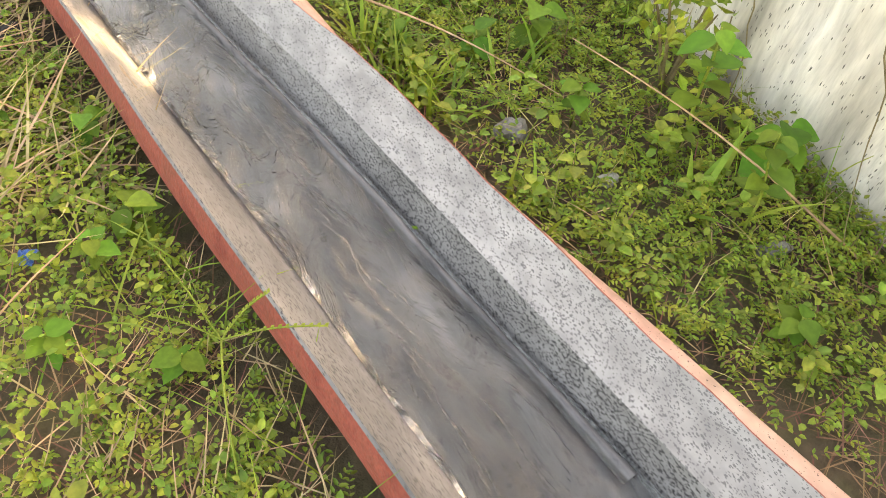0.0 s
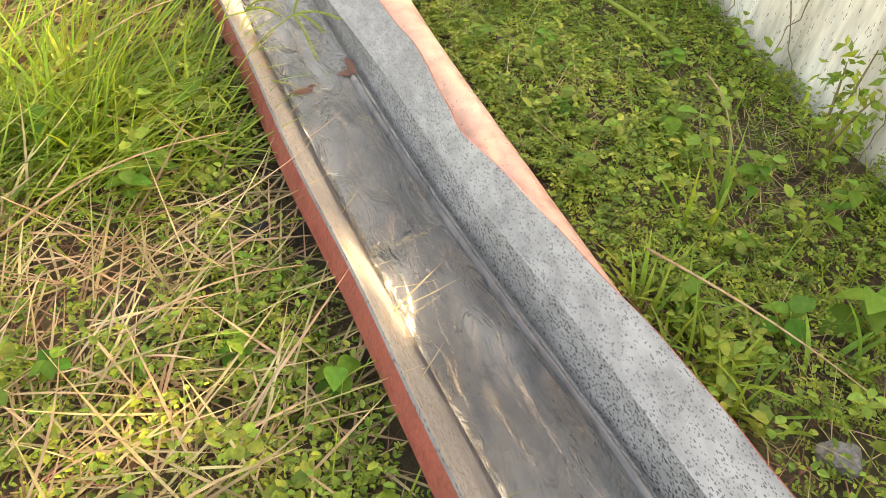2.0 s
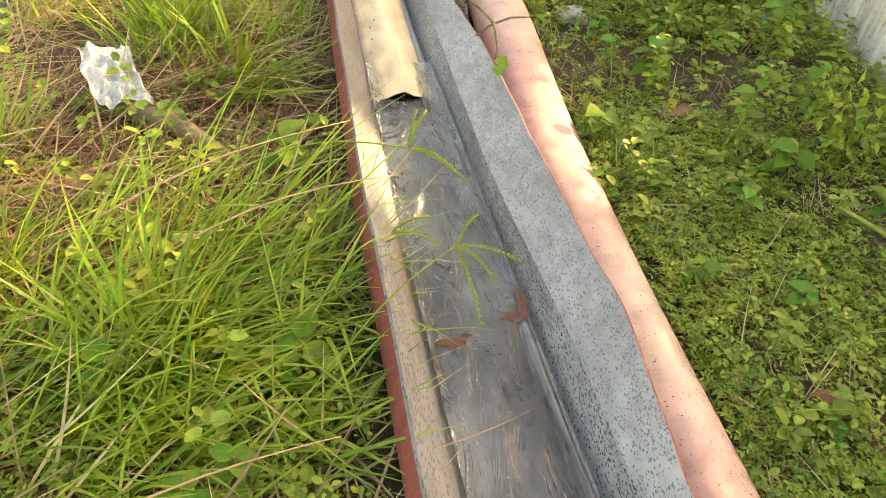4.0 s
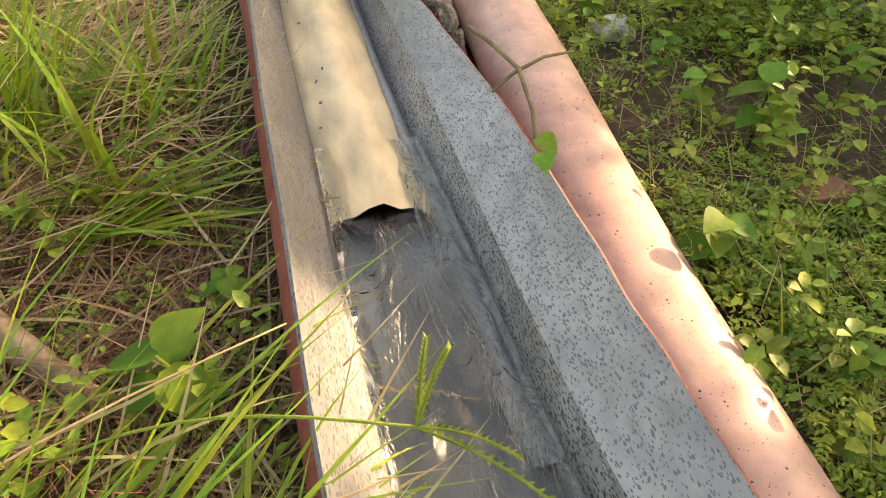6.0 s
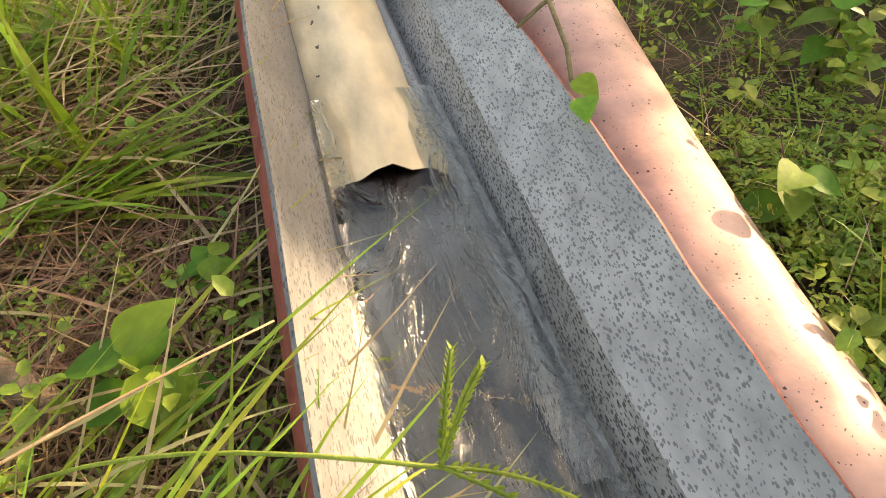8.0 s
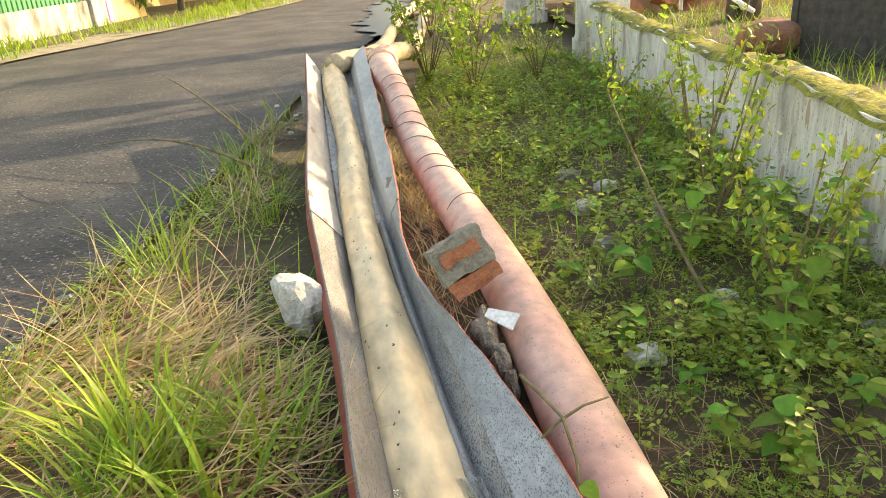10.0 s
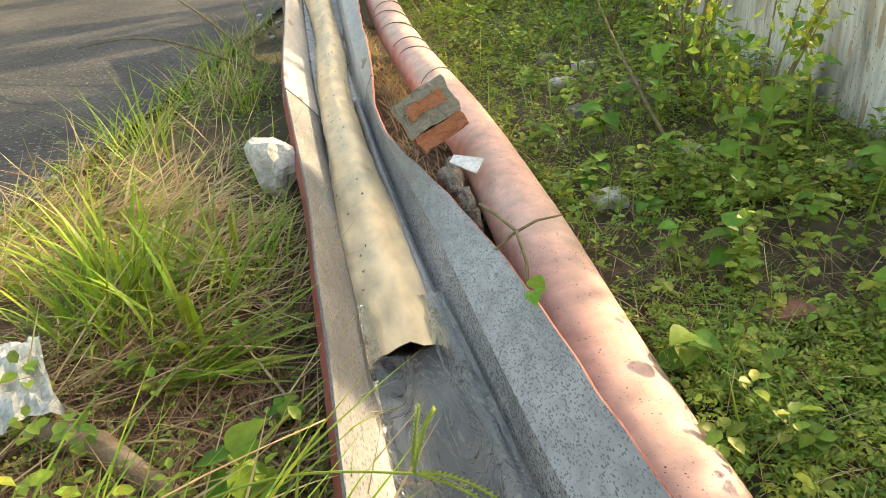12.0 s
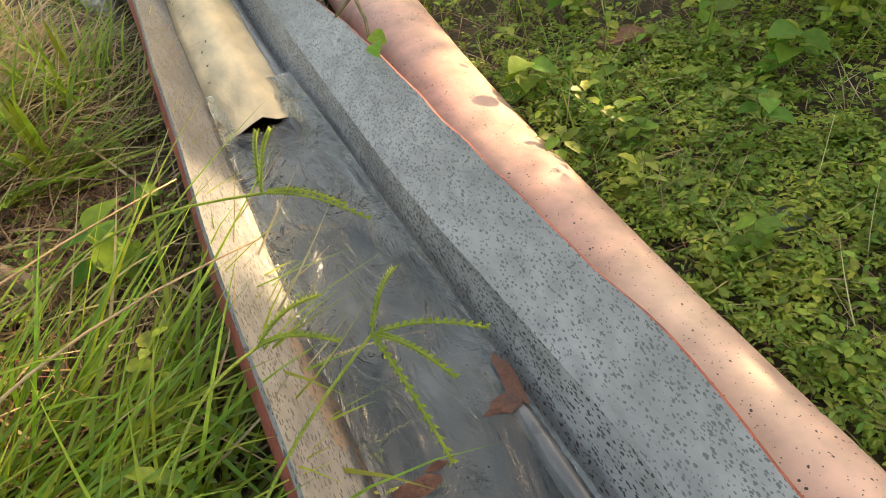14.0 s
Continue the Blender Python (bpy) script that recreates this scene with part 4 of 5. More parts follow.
grass_patch("green_grass", [(70, -0.42, 0.0, 1.85, 2.2, 0.0, 79, 0.28, 0.5, 0.0085, 1.0, 0.4, 0.5, 0.3), (60, -0.25, -0.04, 2.6, 2.72, 0.0, 84, 0.22, 0.36, 0.013, 1.1, 0.35, -0.2, 0.2), (1700, -0.9, 0.2, 1.2, 2.1, 0.45, 71, 0.14, 0.36, 0.009, 0.8, 0.8, 0.1, 0.9), (450, -0.35, 0.1, 1.5, 2.0, 0.2, 72, 0.16, 0.32, 0.009, 0.9, 0.7, 0.0, 0.6),
                            (800, -0.9, 0.35, -0.9, 1.2, 0.55, 73, 0.08, 0.26, 0.0045, 0.7, 0.7, 0.6, 1.4), (900, -0.8, 0.1, 2.8, 6.3, 0.5, 74, 0.14, 0.36, 0.009, 0.7, 0.8, 0.0, 2.0),
                            (2200, 0.55, 1.9, -0.5, 3.6, 0.5, 75, 0.06, 0.2, 0.0035, 0.6, 0.8, 1.0, 3.0), (2600, 0.6, 2.5, 3.5, 9.5, 0.5, 76, 0.1, 0.3, 0.005, 0.5, 0.8, 1.0, 3.0),
                            (160, 0.78, 0.92, 0.62, 0.95, 0.0, 77, 0.08, 0.17, 0.012, 0.6, 0.9, 0.3, 1.5), (1200, -0.6, 0.4, 6.3, 12.0, 0.5, 78, 0.15, 0.4, 0.007, 0.5, 0.8, 1.0, 3.0),
                            ], M["grass"], "green grass blades growing through the straw")
r = np.random.default_rng(83)
wy = r.uniform(3.1, 6.0, 700)
wx = np.array([gR(v) + 0.02 + (ph_x(v) - 0.05 - gR(v) - 0.02) * u for v, u in zip(wy, r.random(700))])
stuff("wedge_straw", [blades(wx, wy, gzs(wx, wy) + 0.012, r.uniform(0.05, 0.16, 700), r.uniform(0.003, 0.006, 700), r.normal(1.57, 0.5, 700), r.normal(1.3, 0.15, 700), r.normal(0.2, 0.2, 700))],
      M["straw"], "dry straw caught between gutter and hose", "grass")
# verge on the far side of the lane
r = np.random.default_rng(81)
fy = r.uniform(8, 26, 5200)
fx = np.array([road_l(v) for v in fy]) - r.uniform(0.0, 1.9, 5200) ** 1.0
keep = np.array([wob(a, b, 0.9, 5) for a, b in zip(fx, fy)]) > -0.12
fx, fy = fx[keep], fy[keep]
k = len(fx)
stuff("far_verge_grass", [blades(fx, fy, np.zeros(k), r.uniform(0.08, 0.3, k), r.uniform(0.01, 0.03, k), r.uniform(0, 6.28, k), r.normal(0.4, 0.2, k), r.normal(0.8, 0.3, k), 3)],
      M["grass"], "grass strip along the far edge of the lane", "grass")


def clump(x, y, n, lo, hi, w, seed, m, label, lean=0.35, spread=0.05):
    r = np.random.default_rng(seed)
    px, py = r.normal(0, spread, n), r.normal(0, spread, n)
    az = np.arctan2(py, px) + r.normal(0, 0.6, n)
    V, F = blades(px, py, np.full(n, -0.01), r.uniform(lo, hi, n), r.uniform(0.6, 1.4, n) * w, az, np.abs(r.normal(lean, 0.2, n)), np.abs(r.normal(0.9, 0.4, n)), 6)
    ob = new("grass_clump", fast_mesh("grass_clump", V, F, m))
    x = sx(x, y)
    ob.location = (x, y, ground_z(x, y) - 0.02)
    return tagged(ob, label, "grass", group="grass clumps")


for i, (x, y, n, lo, hi, w) in enumerate([(-0.27, 3.02, 110, 0.2, 0.42, 0.011), (-0.42, 4.1, 50, 0.2, 0.45, 0.007), (-0.75, 3.3, 60, 0.15, 0.4, 0.007), (-0.04, 3.08, 45, 0.18, 0.34, 0.011), (-0.3, 2.85, 60, 0.2, 0.36, 0.009),
                                           (-0.55, 1.95, 110, 0.15, 0.38, 0.009), (-0.6, 2.35, 60, 0.15, 0.36, 0.009), (-0.2, 1.75, 90, 0.15, 0.34, 0.01), (-0.65, 1.55, 90, 0.15, 0.34, 0.009), (-0.1, 4.6, 60, 0.15, 0.35, 0.007), (-0.25, 5.4, 60, 0.15, 0.35, 0.007),
                                           (1.05, 1.05, 14, 0.12, 0.26, 0.014), (0.92, 0.62, 12, 0.12, 0.22, 0.013), (0.68, 0.3, 12, 0.08, 0.2, 0.012), (1.0, 0.15, 12, 0.1, 0.22, 0.016), (-0.1, 2.78, 26, 0.22, 0.36, 0.014), (0.0, 2.95, 18, 0.18, 0.3, 0.012)]):
    clump(x, y, n, lo, hi, w, 200 + i, M["grass"], "tall tuft of bright green grass on the verge" if n > 20 else "broad-bladed young grass tuft among weeds")


# ---------------------------------------------------------------- single plants
def leaf_mesh(L, W, seed, curl=0.2):
    vs, fs = [], []
    for k in range(7):
        u = k / 6
        w = W * math.sin(math.pi * min(1, 0.06 + u * 0.94) ** 0.8) * 0.5 + 0.0004
        z = -curl * L * u * u
        vs += [(-w, u * L, z + w * 0.3), (0, u * L, z), (w, u * L, z + w * 0.3)]
    for k in range(6):
        for i in (0, 1):
            a = 3 * k + i
            fs.append((a, a + 1, a + 4, a + 3))
    return mesh_of("leaf", vs, fs, M["leaf_broad"])


LEAFS = [leaf_mesh(0.045, 0.034, 1), leaf_mesh(0.055, 0.045, 2, 0.3), leaf_mesh(0.065, 0.03, 3, 0.25), leaf_mesh(0.085, 0.02, 4, 0.3)]


def seedling(h, nl, kind, seed, lab, scale=1.0, lean=(0, 0)):
    r = np.random.default_rng(seed)
    p = tagged(empty("weed_plant", (0, 0, -20)), lab, "plant", group="broad-leaved weeds")
    pts = [(lean[0] * (i / 5) ** 1.5 * h, lean[1] * (i / 5) ** 1.5 * h + 0.004 * math.sin(i * 2), h * i / 5) for i in range(6)]
    tube("stem", pts, [0.0028 * scale * (1.2 - 0.14 * i) for i in range(6)], M["seed"], 5, True, p)
    for k in range(nl):
        u = 1 - 0.6 * (k / nl) ** 1.3
        q = Vector(pts[min(4, int(u * 5))]).lerp(Vector(pts[min(5, int(u * 5) + 1)]), u * 5 % 1 if u < 1 else 1)
        ob = new("leaf", LEAFS[kind])
        ob.parent = p
        s = scale * r.uniform(0.65, 1.15)
        ob.matrix_local = Matrix.Translation(q) @ pose(0, 0, 0, r.uniform(-25, 25), r.uniform(-12, 12), k * 137 + r.uniform(-20, 20)) @ pose(0, 0.004, 0) @ Matrix.Scale(s, 4)
    return p


PROTO = [seedling(0.09, 6, 1, 1, "round-leaved green weed seedling"), seedling(0.13, 8, 0, 2, "bushy green weed with oval leaves"),
         seedling(0.22, 11, 0, 3, "upright leafy weed with yellow-green leaves", 1.0, (0.1, 0.1)), seedling(0.08, 8, 0, 4, "small bushy green weed seedling", 0.75)]
SPOTS = [(0.83, 2.40, 0, 1.2), (1.18, 2.35, 2, 1.15), (0.05, 2.29, 0, 1.45), (0.8, 1.25, 1, 0.8), (0.8, 0.86, 0, 0.8), (0.95, 0.45, 1, 1.1), (1.08, 0.72, 0, 1.4), (0.98, 0.95, 3, 1.0), (0.12, 0.9, 0, 1.0), (0.1, 0.62, 0, 1.1),
         (-0.12, 1.45, 1, 1.0), (-0.05, 1.5, 1, 0.9), (0.06, 1.72, 0, 1.2), (-0.02, 1.02, 0, 0.8), (-0.3, 1.05, 3, 1.0), (0.05, 0.3, 0, 0.9), (-0.1, 0.42, 3, 1.1), (1.05, 2.05, 1, 1.0), (0.98, 2.75, 1, 1.1), (1.15, 3.1, 2, 1.0),
         (0.98, 3.25, 0, 1.3), (1.3, 2.75, 1, 1.2), (1.42, 3.2, 2, 1.1), (1.25, 3.7, 1, 1.2), (1.6, 3.6, 2, 1.4), (1.55, 4.3, 2, 1.3), (1.75, 4.6, 2, 1.5), (1.2, 4.8, 1, 1.2), (1.5, 5.2, 2, 1.2), (1.8, 5.6, 2, 1.3), (1.15, 5.6, 1, 1.2),
         (2.0, 6.2, 2, 1.3), (1.45, 6.4, 2, 1.2), (1.0, 2.95, 3, 1.3), (1.35, 2.0, 1, 1.1), (1.3, 1.6, 3, 1.1), (1.12, 1.35, 0, 1.0), (1.0, 1.75, 1, 0.8), (1.2, 0.95, 2, 0.9), (1.02, 0.05, 2, 1.2), (1.12, 0.3, 2, 1.5), (0.9, -0.15, 3, 1.2), (1.4, 2.45, 2, 1.0),
         (0.92, 3.6, 0, 1.1), (1.05, 4.1, 1, 1.0), (0.9, 2.15, 3, 0.9), (0.12, 2.45, 3, 1.0), (-0.4, 0.75, 0, 0.8), (-0.25, 0.2, 1, 0.8), (1.6, 2.9, 1, 1.3), (1.75, 3.9, 1, 1.2), (1.2, 2.9, 2, 1.5), (1.35, 3.05, 2, 1.6), (1.5, 3.4, 2, 1.7), (1.3, 3.55, 2, 1.6), (1.68, 3.3, 2, 1.8), (1.4, 3.9, 2, 1.6), (1.6, 4.7, 2, 1.7), (1.35, 4.4, 2, 1.6), (1.1, 3.5, 0, 1.6), (1.08, 2.7, 0, 1.5), (1.25, 2.2, 0, 1.3), (1.45, 2.75, 2, 1.4),
         (0.93, 0.75, 0, 1.1), (1.15, 1.1, 1, 1.0), (1.2, 0.15, 0, 1.6), (0.9, 1.5, 0, 0.8), (0.85, 1.85, 1, 0.8), (0.02, 0.55, 1, 0.9), (-0.2, 0.6, 0, 0.9), (-0.45, 1.35, 1, 1.0), (-0.25, 1.7, 0, 1.0)]
r = np.random.default_rng(91)
for x, y, k, s in SPOTS:
    x = sx(x, y)
    copy_thing(PROTO[k], pose(x, y, ground_z(x, y) - 0.022, 0, 0, r.uniform(0, 360)) @ Matrix.Scale(s, 4))
for p in PROTO:
    for o in (*p.children_recursive, p):
        bpy.data.objects.remove(o)


def stalk(name, pts, r0, m, label, cat="plant"):
    return tagged(tube(name, pts, [r0 * (1.1 - 0.7 * i / (len(pts) - 1)) for i in range(len(pts))], m, 6), label, cat)


def arc(a, b, sag=0.0, n=9):
    a, b = Vector(a), Vector(b)
    return [a.lerp(b, i / (n - 1)) + Vector((0, 0, sag * math.sin(math.pi * i / (n - 1)))) for i in range(n)]


def seed_head(root, hub, fingers, label):
    """A bending grass stalk with several seed spikes at its tip."""
    st = tagged(empty("seed_stalk"), label, "grass", group="seeding grass stalks")
    tube("stem", arc(root, hub, 0.05, 10), [0.0018] * 10, M["seed"], 5, True, st)
    for k, tip in enumerate(fingers):
        ax = arc(hub, tip, 0.012, 15)
        bm = bmesh.new()
        for i, q in enumerate(ax[1:]):
            d = (ax[min(i + 2, 14)] - ax[i]).normalized()
            s = d.cross(Vector((0, 0, 1))).normalized()
            for sg in (-1, 1):
                t = q + (s * sg * 0.8 + d + Vector((0, 0, 0.3))).normalized() * 0.0075
                w = d.cross(s) * 0.003
                v = [bm.verts.new(c) for c in (q - d * 0.002, q + d * 0.003 + w, t, q + d * 0.002 - w + s * sg * 0.003)]
                bm.faces.new((v[0], v[1], v[2])), bm.faces.new((v[0], v[2], v[3]))
        ob = tagged(part("seed_spike", bm, M["seed"], st), kind="stuff")
        tube("axis", ax, [0.0016] * 15, M["seed"], 4, True, ob)
    return st


seed_head((0.08, 1.62, 0.0), (0.356, 1.79, 0.21), [(0.4, 1.84, 0.235), (0.455, 1.745, 0.21), (0.408, 1.715, 0.2), (0.377, 1.655, 0.17)], "green grass stalk with seed spikes arching over the gutter")
seed_head((-0.08, 2.2, 0.06), (0.305, 2.06, 0.225), [(0.34, 2.093, 0.283), (0.325, 2.115, 0.275), (0.393, 2.034, 0.19), (0.408, 1.978, 0.2)], "green grass stalk with seed spikes arching over the gutter")
seed_head((0.1, 1.72, 0.1), (0.25, 1.83, 0.21), [(0.32, 1.87, 0.21), (0.322, 1.8, 0.21)], "drying grass stalk with seed spikes leaning on the gutter")
seed_head((0.195, 0.064, 0.0), (0.262, 0.267, 0.1), [(0.235, 0.438, 0.13), (0.19, 0.358, 0.1), (0.345, 0.27, 0.16), (0.389, 0.171, 0.172)], "pale grass stalk with splayed seed spikes beside the gutter")
for a, b, sg in (((-0.35, 0.3, 0.05), (0.02, 0.55, 0.12), 0.04), ((-0.45, 2.0, 0.02), (0.2, 2.25, 0.17), 0.05), ((-0.3, 1.9, 0.02), (0.28, 2.05, 0.17), 0.06), ((-0.4, 1.35, 0.05), (0.1, 1.5, 0.12), 0.05), ((1.28, 1.45, 0.1), (1.18, 1.2, 0.05), 0.03),
                 ((0.75, 0.95, 0.1), (0.95, 0.5, 0.06), 0.02), ((-0.2, 1.1, 0.02), (0.13, 1.1, 0.1), 0.04), ((1.15, -0.1, 0.02), (0.95, 0.5, 0.2), 0.03)):
    a, b = (sx(a[0], a[1]), *a[1:]), (sx(b[0], b[1]), *b[1:])
    stalk("grass_stalk", arc(a, b, sg), 0.0026, M["straw"], "long pale dry grass stalk leaning across the weeds", "grass")
stalk("weed_stalk", arc((1.28, 3.35, 0.0), (1.24, 4.1, 0.5), -0.03, 12), 0.007, M["twig"], "tall bare brown weed stalk standing in the weeds")
stalk("weed_stalk", arc((1.45, 1.7, 0.0), (1.2, 1.95, 0.12), 0.02, 9), 0.009, M["seed"], "broken pale green stem lying in the weeds")


r = np.random.default_rng(411)
for k in range(11):
    y = 0.1 + 0.18 * k + r.uniform(-0.09, 0.09)
    way = arc((WX(y) - 0.025, y + r.uniform(-0.12, 0.12), r.uniform(0.15, 0.4)), (WX(y) - r.uniform(0.05, 0.2), y - r.uniform(-0.1, 0.16), 0.0), -0.03, 12)
    way = [p + Vector((0, 0.03 * wob(k, i, 0.45, 3) + 0.012 * wob(k, i, 1.1, 5), 0)) for i, p in enumerate(way)]
    stalk("dry_vine", way, r.uniform(0.0014, 0.0024), M["twig"], "thin dry vine stem trailing down the wall", "vine")
for k in range(9):
    y = 4.2 + 0.19 * k + r.uniform(-0.05, 0.05)
    q, a0 = r.uniform(-0.1, 0.12), r.uniform(0.3, 0.7)
    pts = [(ph_x(y + q * i / 8) + (ph_r(y) + 0.006) * math.cos(a0 + 2.0 * i / 8), y + q * i / 8, ph_z(y + q * i / 8) + (ph_r(y) * 0.95 + 0.006) * math.sin(a0 + 2.0 * i / 8)) for i in range(9)]
    tagged(tube("dry_twig", pts, [0.0028 - 0.0002 * i for i in range(9)], M["bark"], 5), "thin dark twig lying across the pink hose", "twig", group="twigs on the hose")


def shrub(x, y, h, spread, n, seed, label, size=0.03):
    r = np.random.default_rng(seed)
    sh = tagged(empty("shrub", (sx(x, y), y, -0.02)), label, "shrub", group="wall-side shrubs")
    cs = []
    for k in range(n):
        a, l = r.uniform(0, 6.28), r.uniform(0.5, 1.0)
        tip = (math.cos(a) * spread * l, math.sin(a) * spread * l, h * r.uniform(0.55, 1.0))
        tube("branch", arc((0, 0, 0), tip, 0.03, 7), [0.005 * (1.2 - 0.15 * i) for i in range(7)], M["twig"], 5, True, sh)
        for u in (0.5, 0.7, 0.85, 1.0):
            cs.append((tip[0] * u, tip[1] * u, tip[2] * u, 0.06))
    leaf_cloud("foliage", cs, n * 34, size, M["leaf"], sh, 0.1, seed=seed, aspect=0.5)
    return sh


for i, (x, y, h, sp, n) in enumerate([(1.05, 7.4, 0.95, 0.35, 12), (1.45, 8.3, 1.0, 0.4, 12), (1.3, 6.8, 0.7, 0.3, 9), (1.9, 7.2, 0.75, 0.3, 8), (1.9, 9.4, 0.9, 0.4, 10), (1.55, 10.5, 0.9, 0.4, 10),
                                       (1.75, 5.0, 0.5, 0.22, 7), (1.55, 3.85, 0.72, 0.2, 8), (1.42, 3.2, 0.6, 0.18, 7), (2.05, 6.0, 0.55, 0.22, 6), (1.22, 0.45, 0.42, 0.14, 4), (1.38, 1.15, 0.3, 0.14, 4), (1.75, 4.35, 0.8, 0.22, 8), (1.5, 2.3, 0.22, 0.14, 5)]):
    shrub(x, y, h, sp, n, 300 + i, "thin twiggy shrub with small yellow-green leaves", 0.05 if y > 6 else 0.035)
stalk("fallen_branch", arc((-0.05, 5.0, 0.05), (-1.0, 5.6, 0.16), 0.1, 12), 0.008, M["twig"], "thin bare branch reaching over the road edge", "branch")
stalk("fallen_branch", arc((-0.05, 5.2, 0.05), (-0.75, 6.3, 0.4), 0.05, 12), 0.008, M["twig"], "thin bare branch reaching over the road edge", "branch")


# ---------------------------------------------------------------- loose things
def brick_chunk():
    """A broken piece of wall: two brick courses held by mortar."""
    b = tagged(empty("brick_chunk"), "broken brickwork lump, two red bricks in mortar, on the gutter edge", "brick")
    b.matrix_world = pose(0.545, 3.40, 0.225, -22, -24, 8)
    for k, (z, m, nm, t, w, dy) in enumerate(((-0.056, "brick", "brick", 0.05, 0.15, 0.0), (0.022, "mortar", "mortar_bed", 0.108, 0.158, 0.004), (0.03, "brick", "brick", 0.036, 0.112, -0.02))):
        bm = bmesh.new()
        bmesh.ops.create_cube(bm, size=1)
        bmesh.ops.subdivide_edges(bm, edges=bm.edges[:], cuts=7, use_grid_fill=True)
        for v in bm.verts:
            v.co = Vector((v.co.x * w, v.co.y * (w - 0.03 if k < 2 else 0.1) + dy, v.co.z * t + z))
            v.co += Vector([0.009 * noise.noise(v.co * 22 + Vector((k * 3, i * 5, 1))) + 0.005 * noise.noise(v.co * 70 + Vector((k, i, 2))) for i in range(3)])
        part(nm, bm, M[m], b, smooth=False)
    return b


brick_chunk()


def stone(x, y, r, sc, m, label, seed, name="stone", cut=0.0, sink=0.3, cat="stone", grp="loose stones", rot=0):
    bm = lump(r, seed, 3, 0.5, sc, cut)
    me = bpy.data.meshes.new(name)
    bm.to_mesh(me)
    bm.free()
    me.materials.append(M[m])
    ob = new(name, me)
    x = sx(x, y) if x > -0.3 else x
    ob.matrix_world = pose(x, y, ground_z(x, y) - 0.02 + r * sc[2] * (1 - sink), 0, 0, rot)
    return tagged(ob, label, cat, group=grp)


stone(0.07, 3.58, 0.1, (0.66, 0.95, 1.1), "stone", "large pale plaster lump beside the gutter", 3, cut=0.92, sink=0.2, rot=20)
stone(0.84, 0.5, 0.032, (1, 1.1, 0.9), "greystone", "small grey stone beside the gutter", 5)
stone(0.09, 1.31, 0.03, (1, 0.9, 0.8), "darkstone", "small black stone in the straw", 6)
stone(1.09, 2.5, 0.085, (1.0, 0.5, 0.45), "terracotta", "half-buried brown tile fragment among weeds", 7, "tile_fragment", 0.7, cat="tile")
for i, (x, y, rr, m) in enumerate([(1.22, 4.25, 0.06, "stone"), (1.4, 4.5, 0.05, "stone"), (1.3, 4.7, 0.05, "greystone"), (0.98, 3.15, 0.05, "stone"), (1.5, 4.1, 0.05, "greystone"), (0.97, 1.9, 0.03, "greystone"), (1.05, 0.0, 0.03, "greystone"), (0.92, 0.3, 0.02, "stone"),
                                   (-0.1, 1.75, 0.03, "darkstone"), (0.72, 1.75, 0.03, "darkstone"), (1.35, 3.4, 0.04, "stone"), (0.95, 1.55, 0.035, "terracotta"), (1.15, 3.85, 0.05, "greystone"), (1.65, 3.1, 0.05, "greystone"), (-0.75, 4.0, 0.02, "greystone"), (-0.8, 3.7, 0.018, "stone")]):
    stone(x, y, rr, (1.2, 0.9, 0.6), m, {"stone": "pale rubble stone in the weeds", "greystone": "grey rubble stone in the weeds", "darkstone": "small dark stone on the soil", "terracotta": "reddish brick fragment on the soil"}[m], 20 + i, cut=0.8)
for i in range(70):
    x, y = road_r(3 + i * 0.06) + rng.normal(0.02, 0.1), 3 + i * 0.06
    stone(x, y, rng.uniform(0.006, 0.016), (1.1, 1, 0.7), ("greystone", "darkstone", "stone")[i % 3], "loose gravel stone at the crumbling road edge", 60 + i, "gravel_stone", grp="road edge gravel")
for i, (x, y, rr) in enumerate([(0.16, 6.2, 0.13), (0.42, 6.25, 0.14), (0.3, 5.5, 0.08), (0.62, 6.1, 0.13)]):
    stone(x, y, rr, (0.9, 1.0, 1.15), "greystone", "rubble block propping the raised gutter end", 120 + i, "prop_stone", 0.8, 0.1, "stone", "prop stones")
# crumbled mortar under the hose
for i, (x, y, rr) in enumerate([(0.575, 3.12, 0.03), (0.565, 3.22, 0.04), (0.59, 3.05, 0.022), (0.58, 3.3, 0.035)]):
    stone(x, y, rr, (0.8, 1.7, 1.9), "mortar", "crumbling mortar lump wedged between gutter and hose", 140 + i, "mortar_lump", sink=0.0, cat="rubble", grp="mortar lumps")
shard = box(0.085, 0.05, 0.006, (0, 0, 0), 0.0015)
for v in shard.verts:
    v.co.y *= 0.5 + 6 * (v.co.x + 0.05)
me = bpy.data.meshes.new("tile_shard")
shard.to_mesh(me)
shard.free()
me.materials.append(M["paper"])
ob = new("tile_shard", me)
ob.matrix_world = pose(0.6, 3.19, 0.15, 28, 8, -38)
tagged(ob, "sharp white tile shard wedged between gutter and hose", "tile")
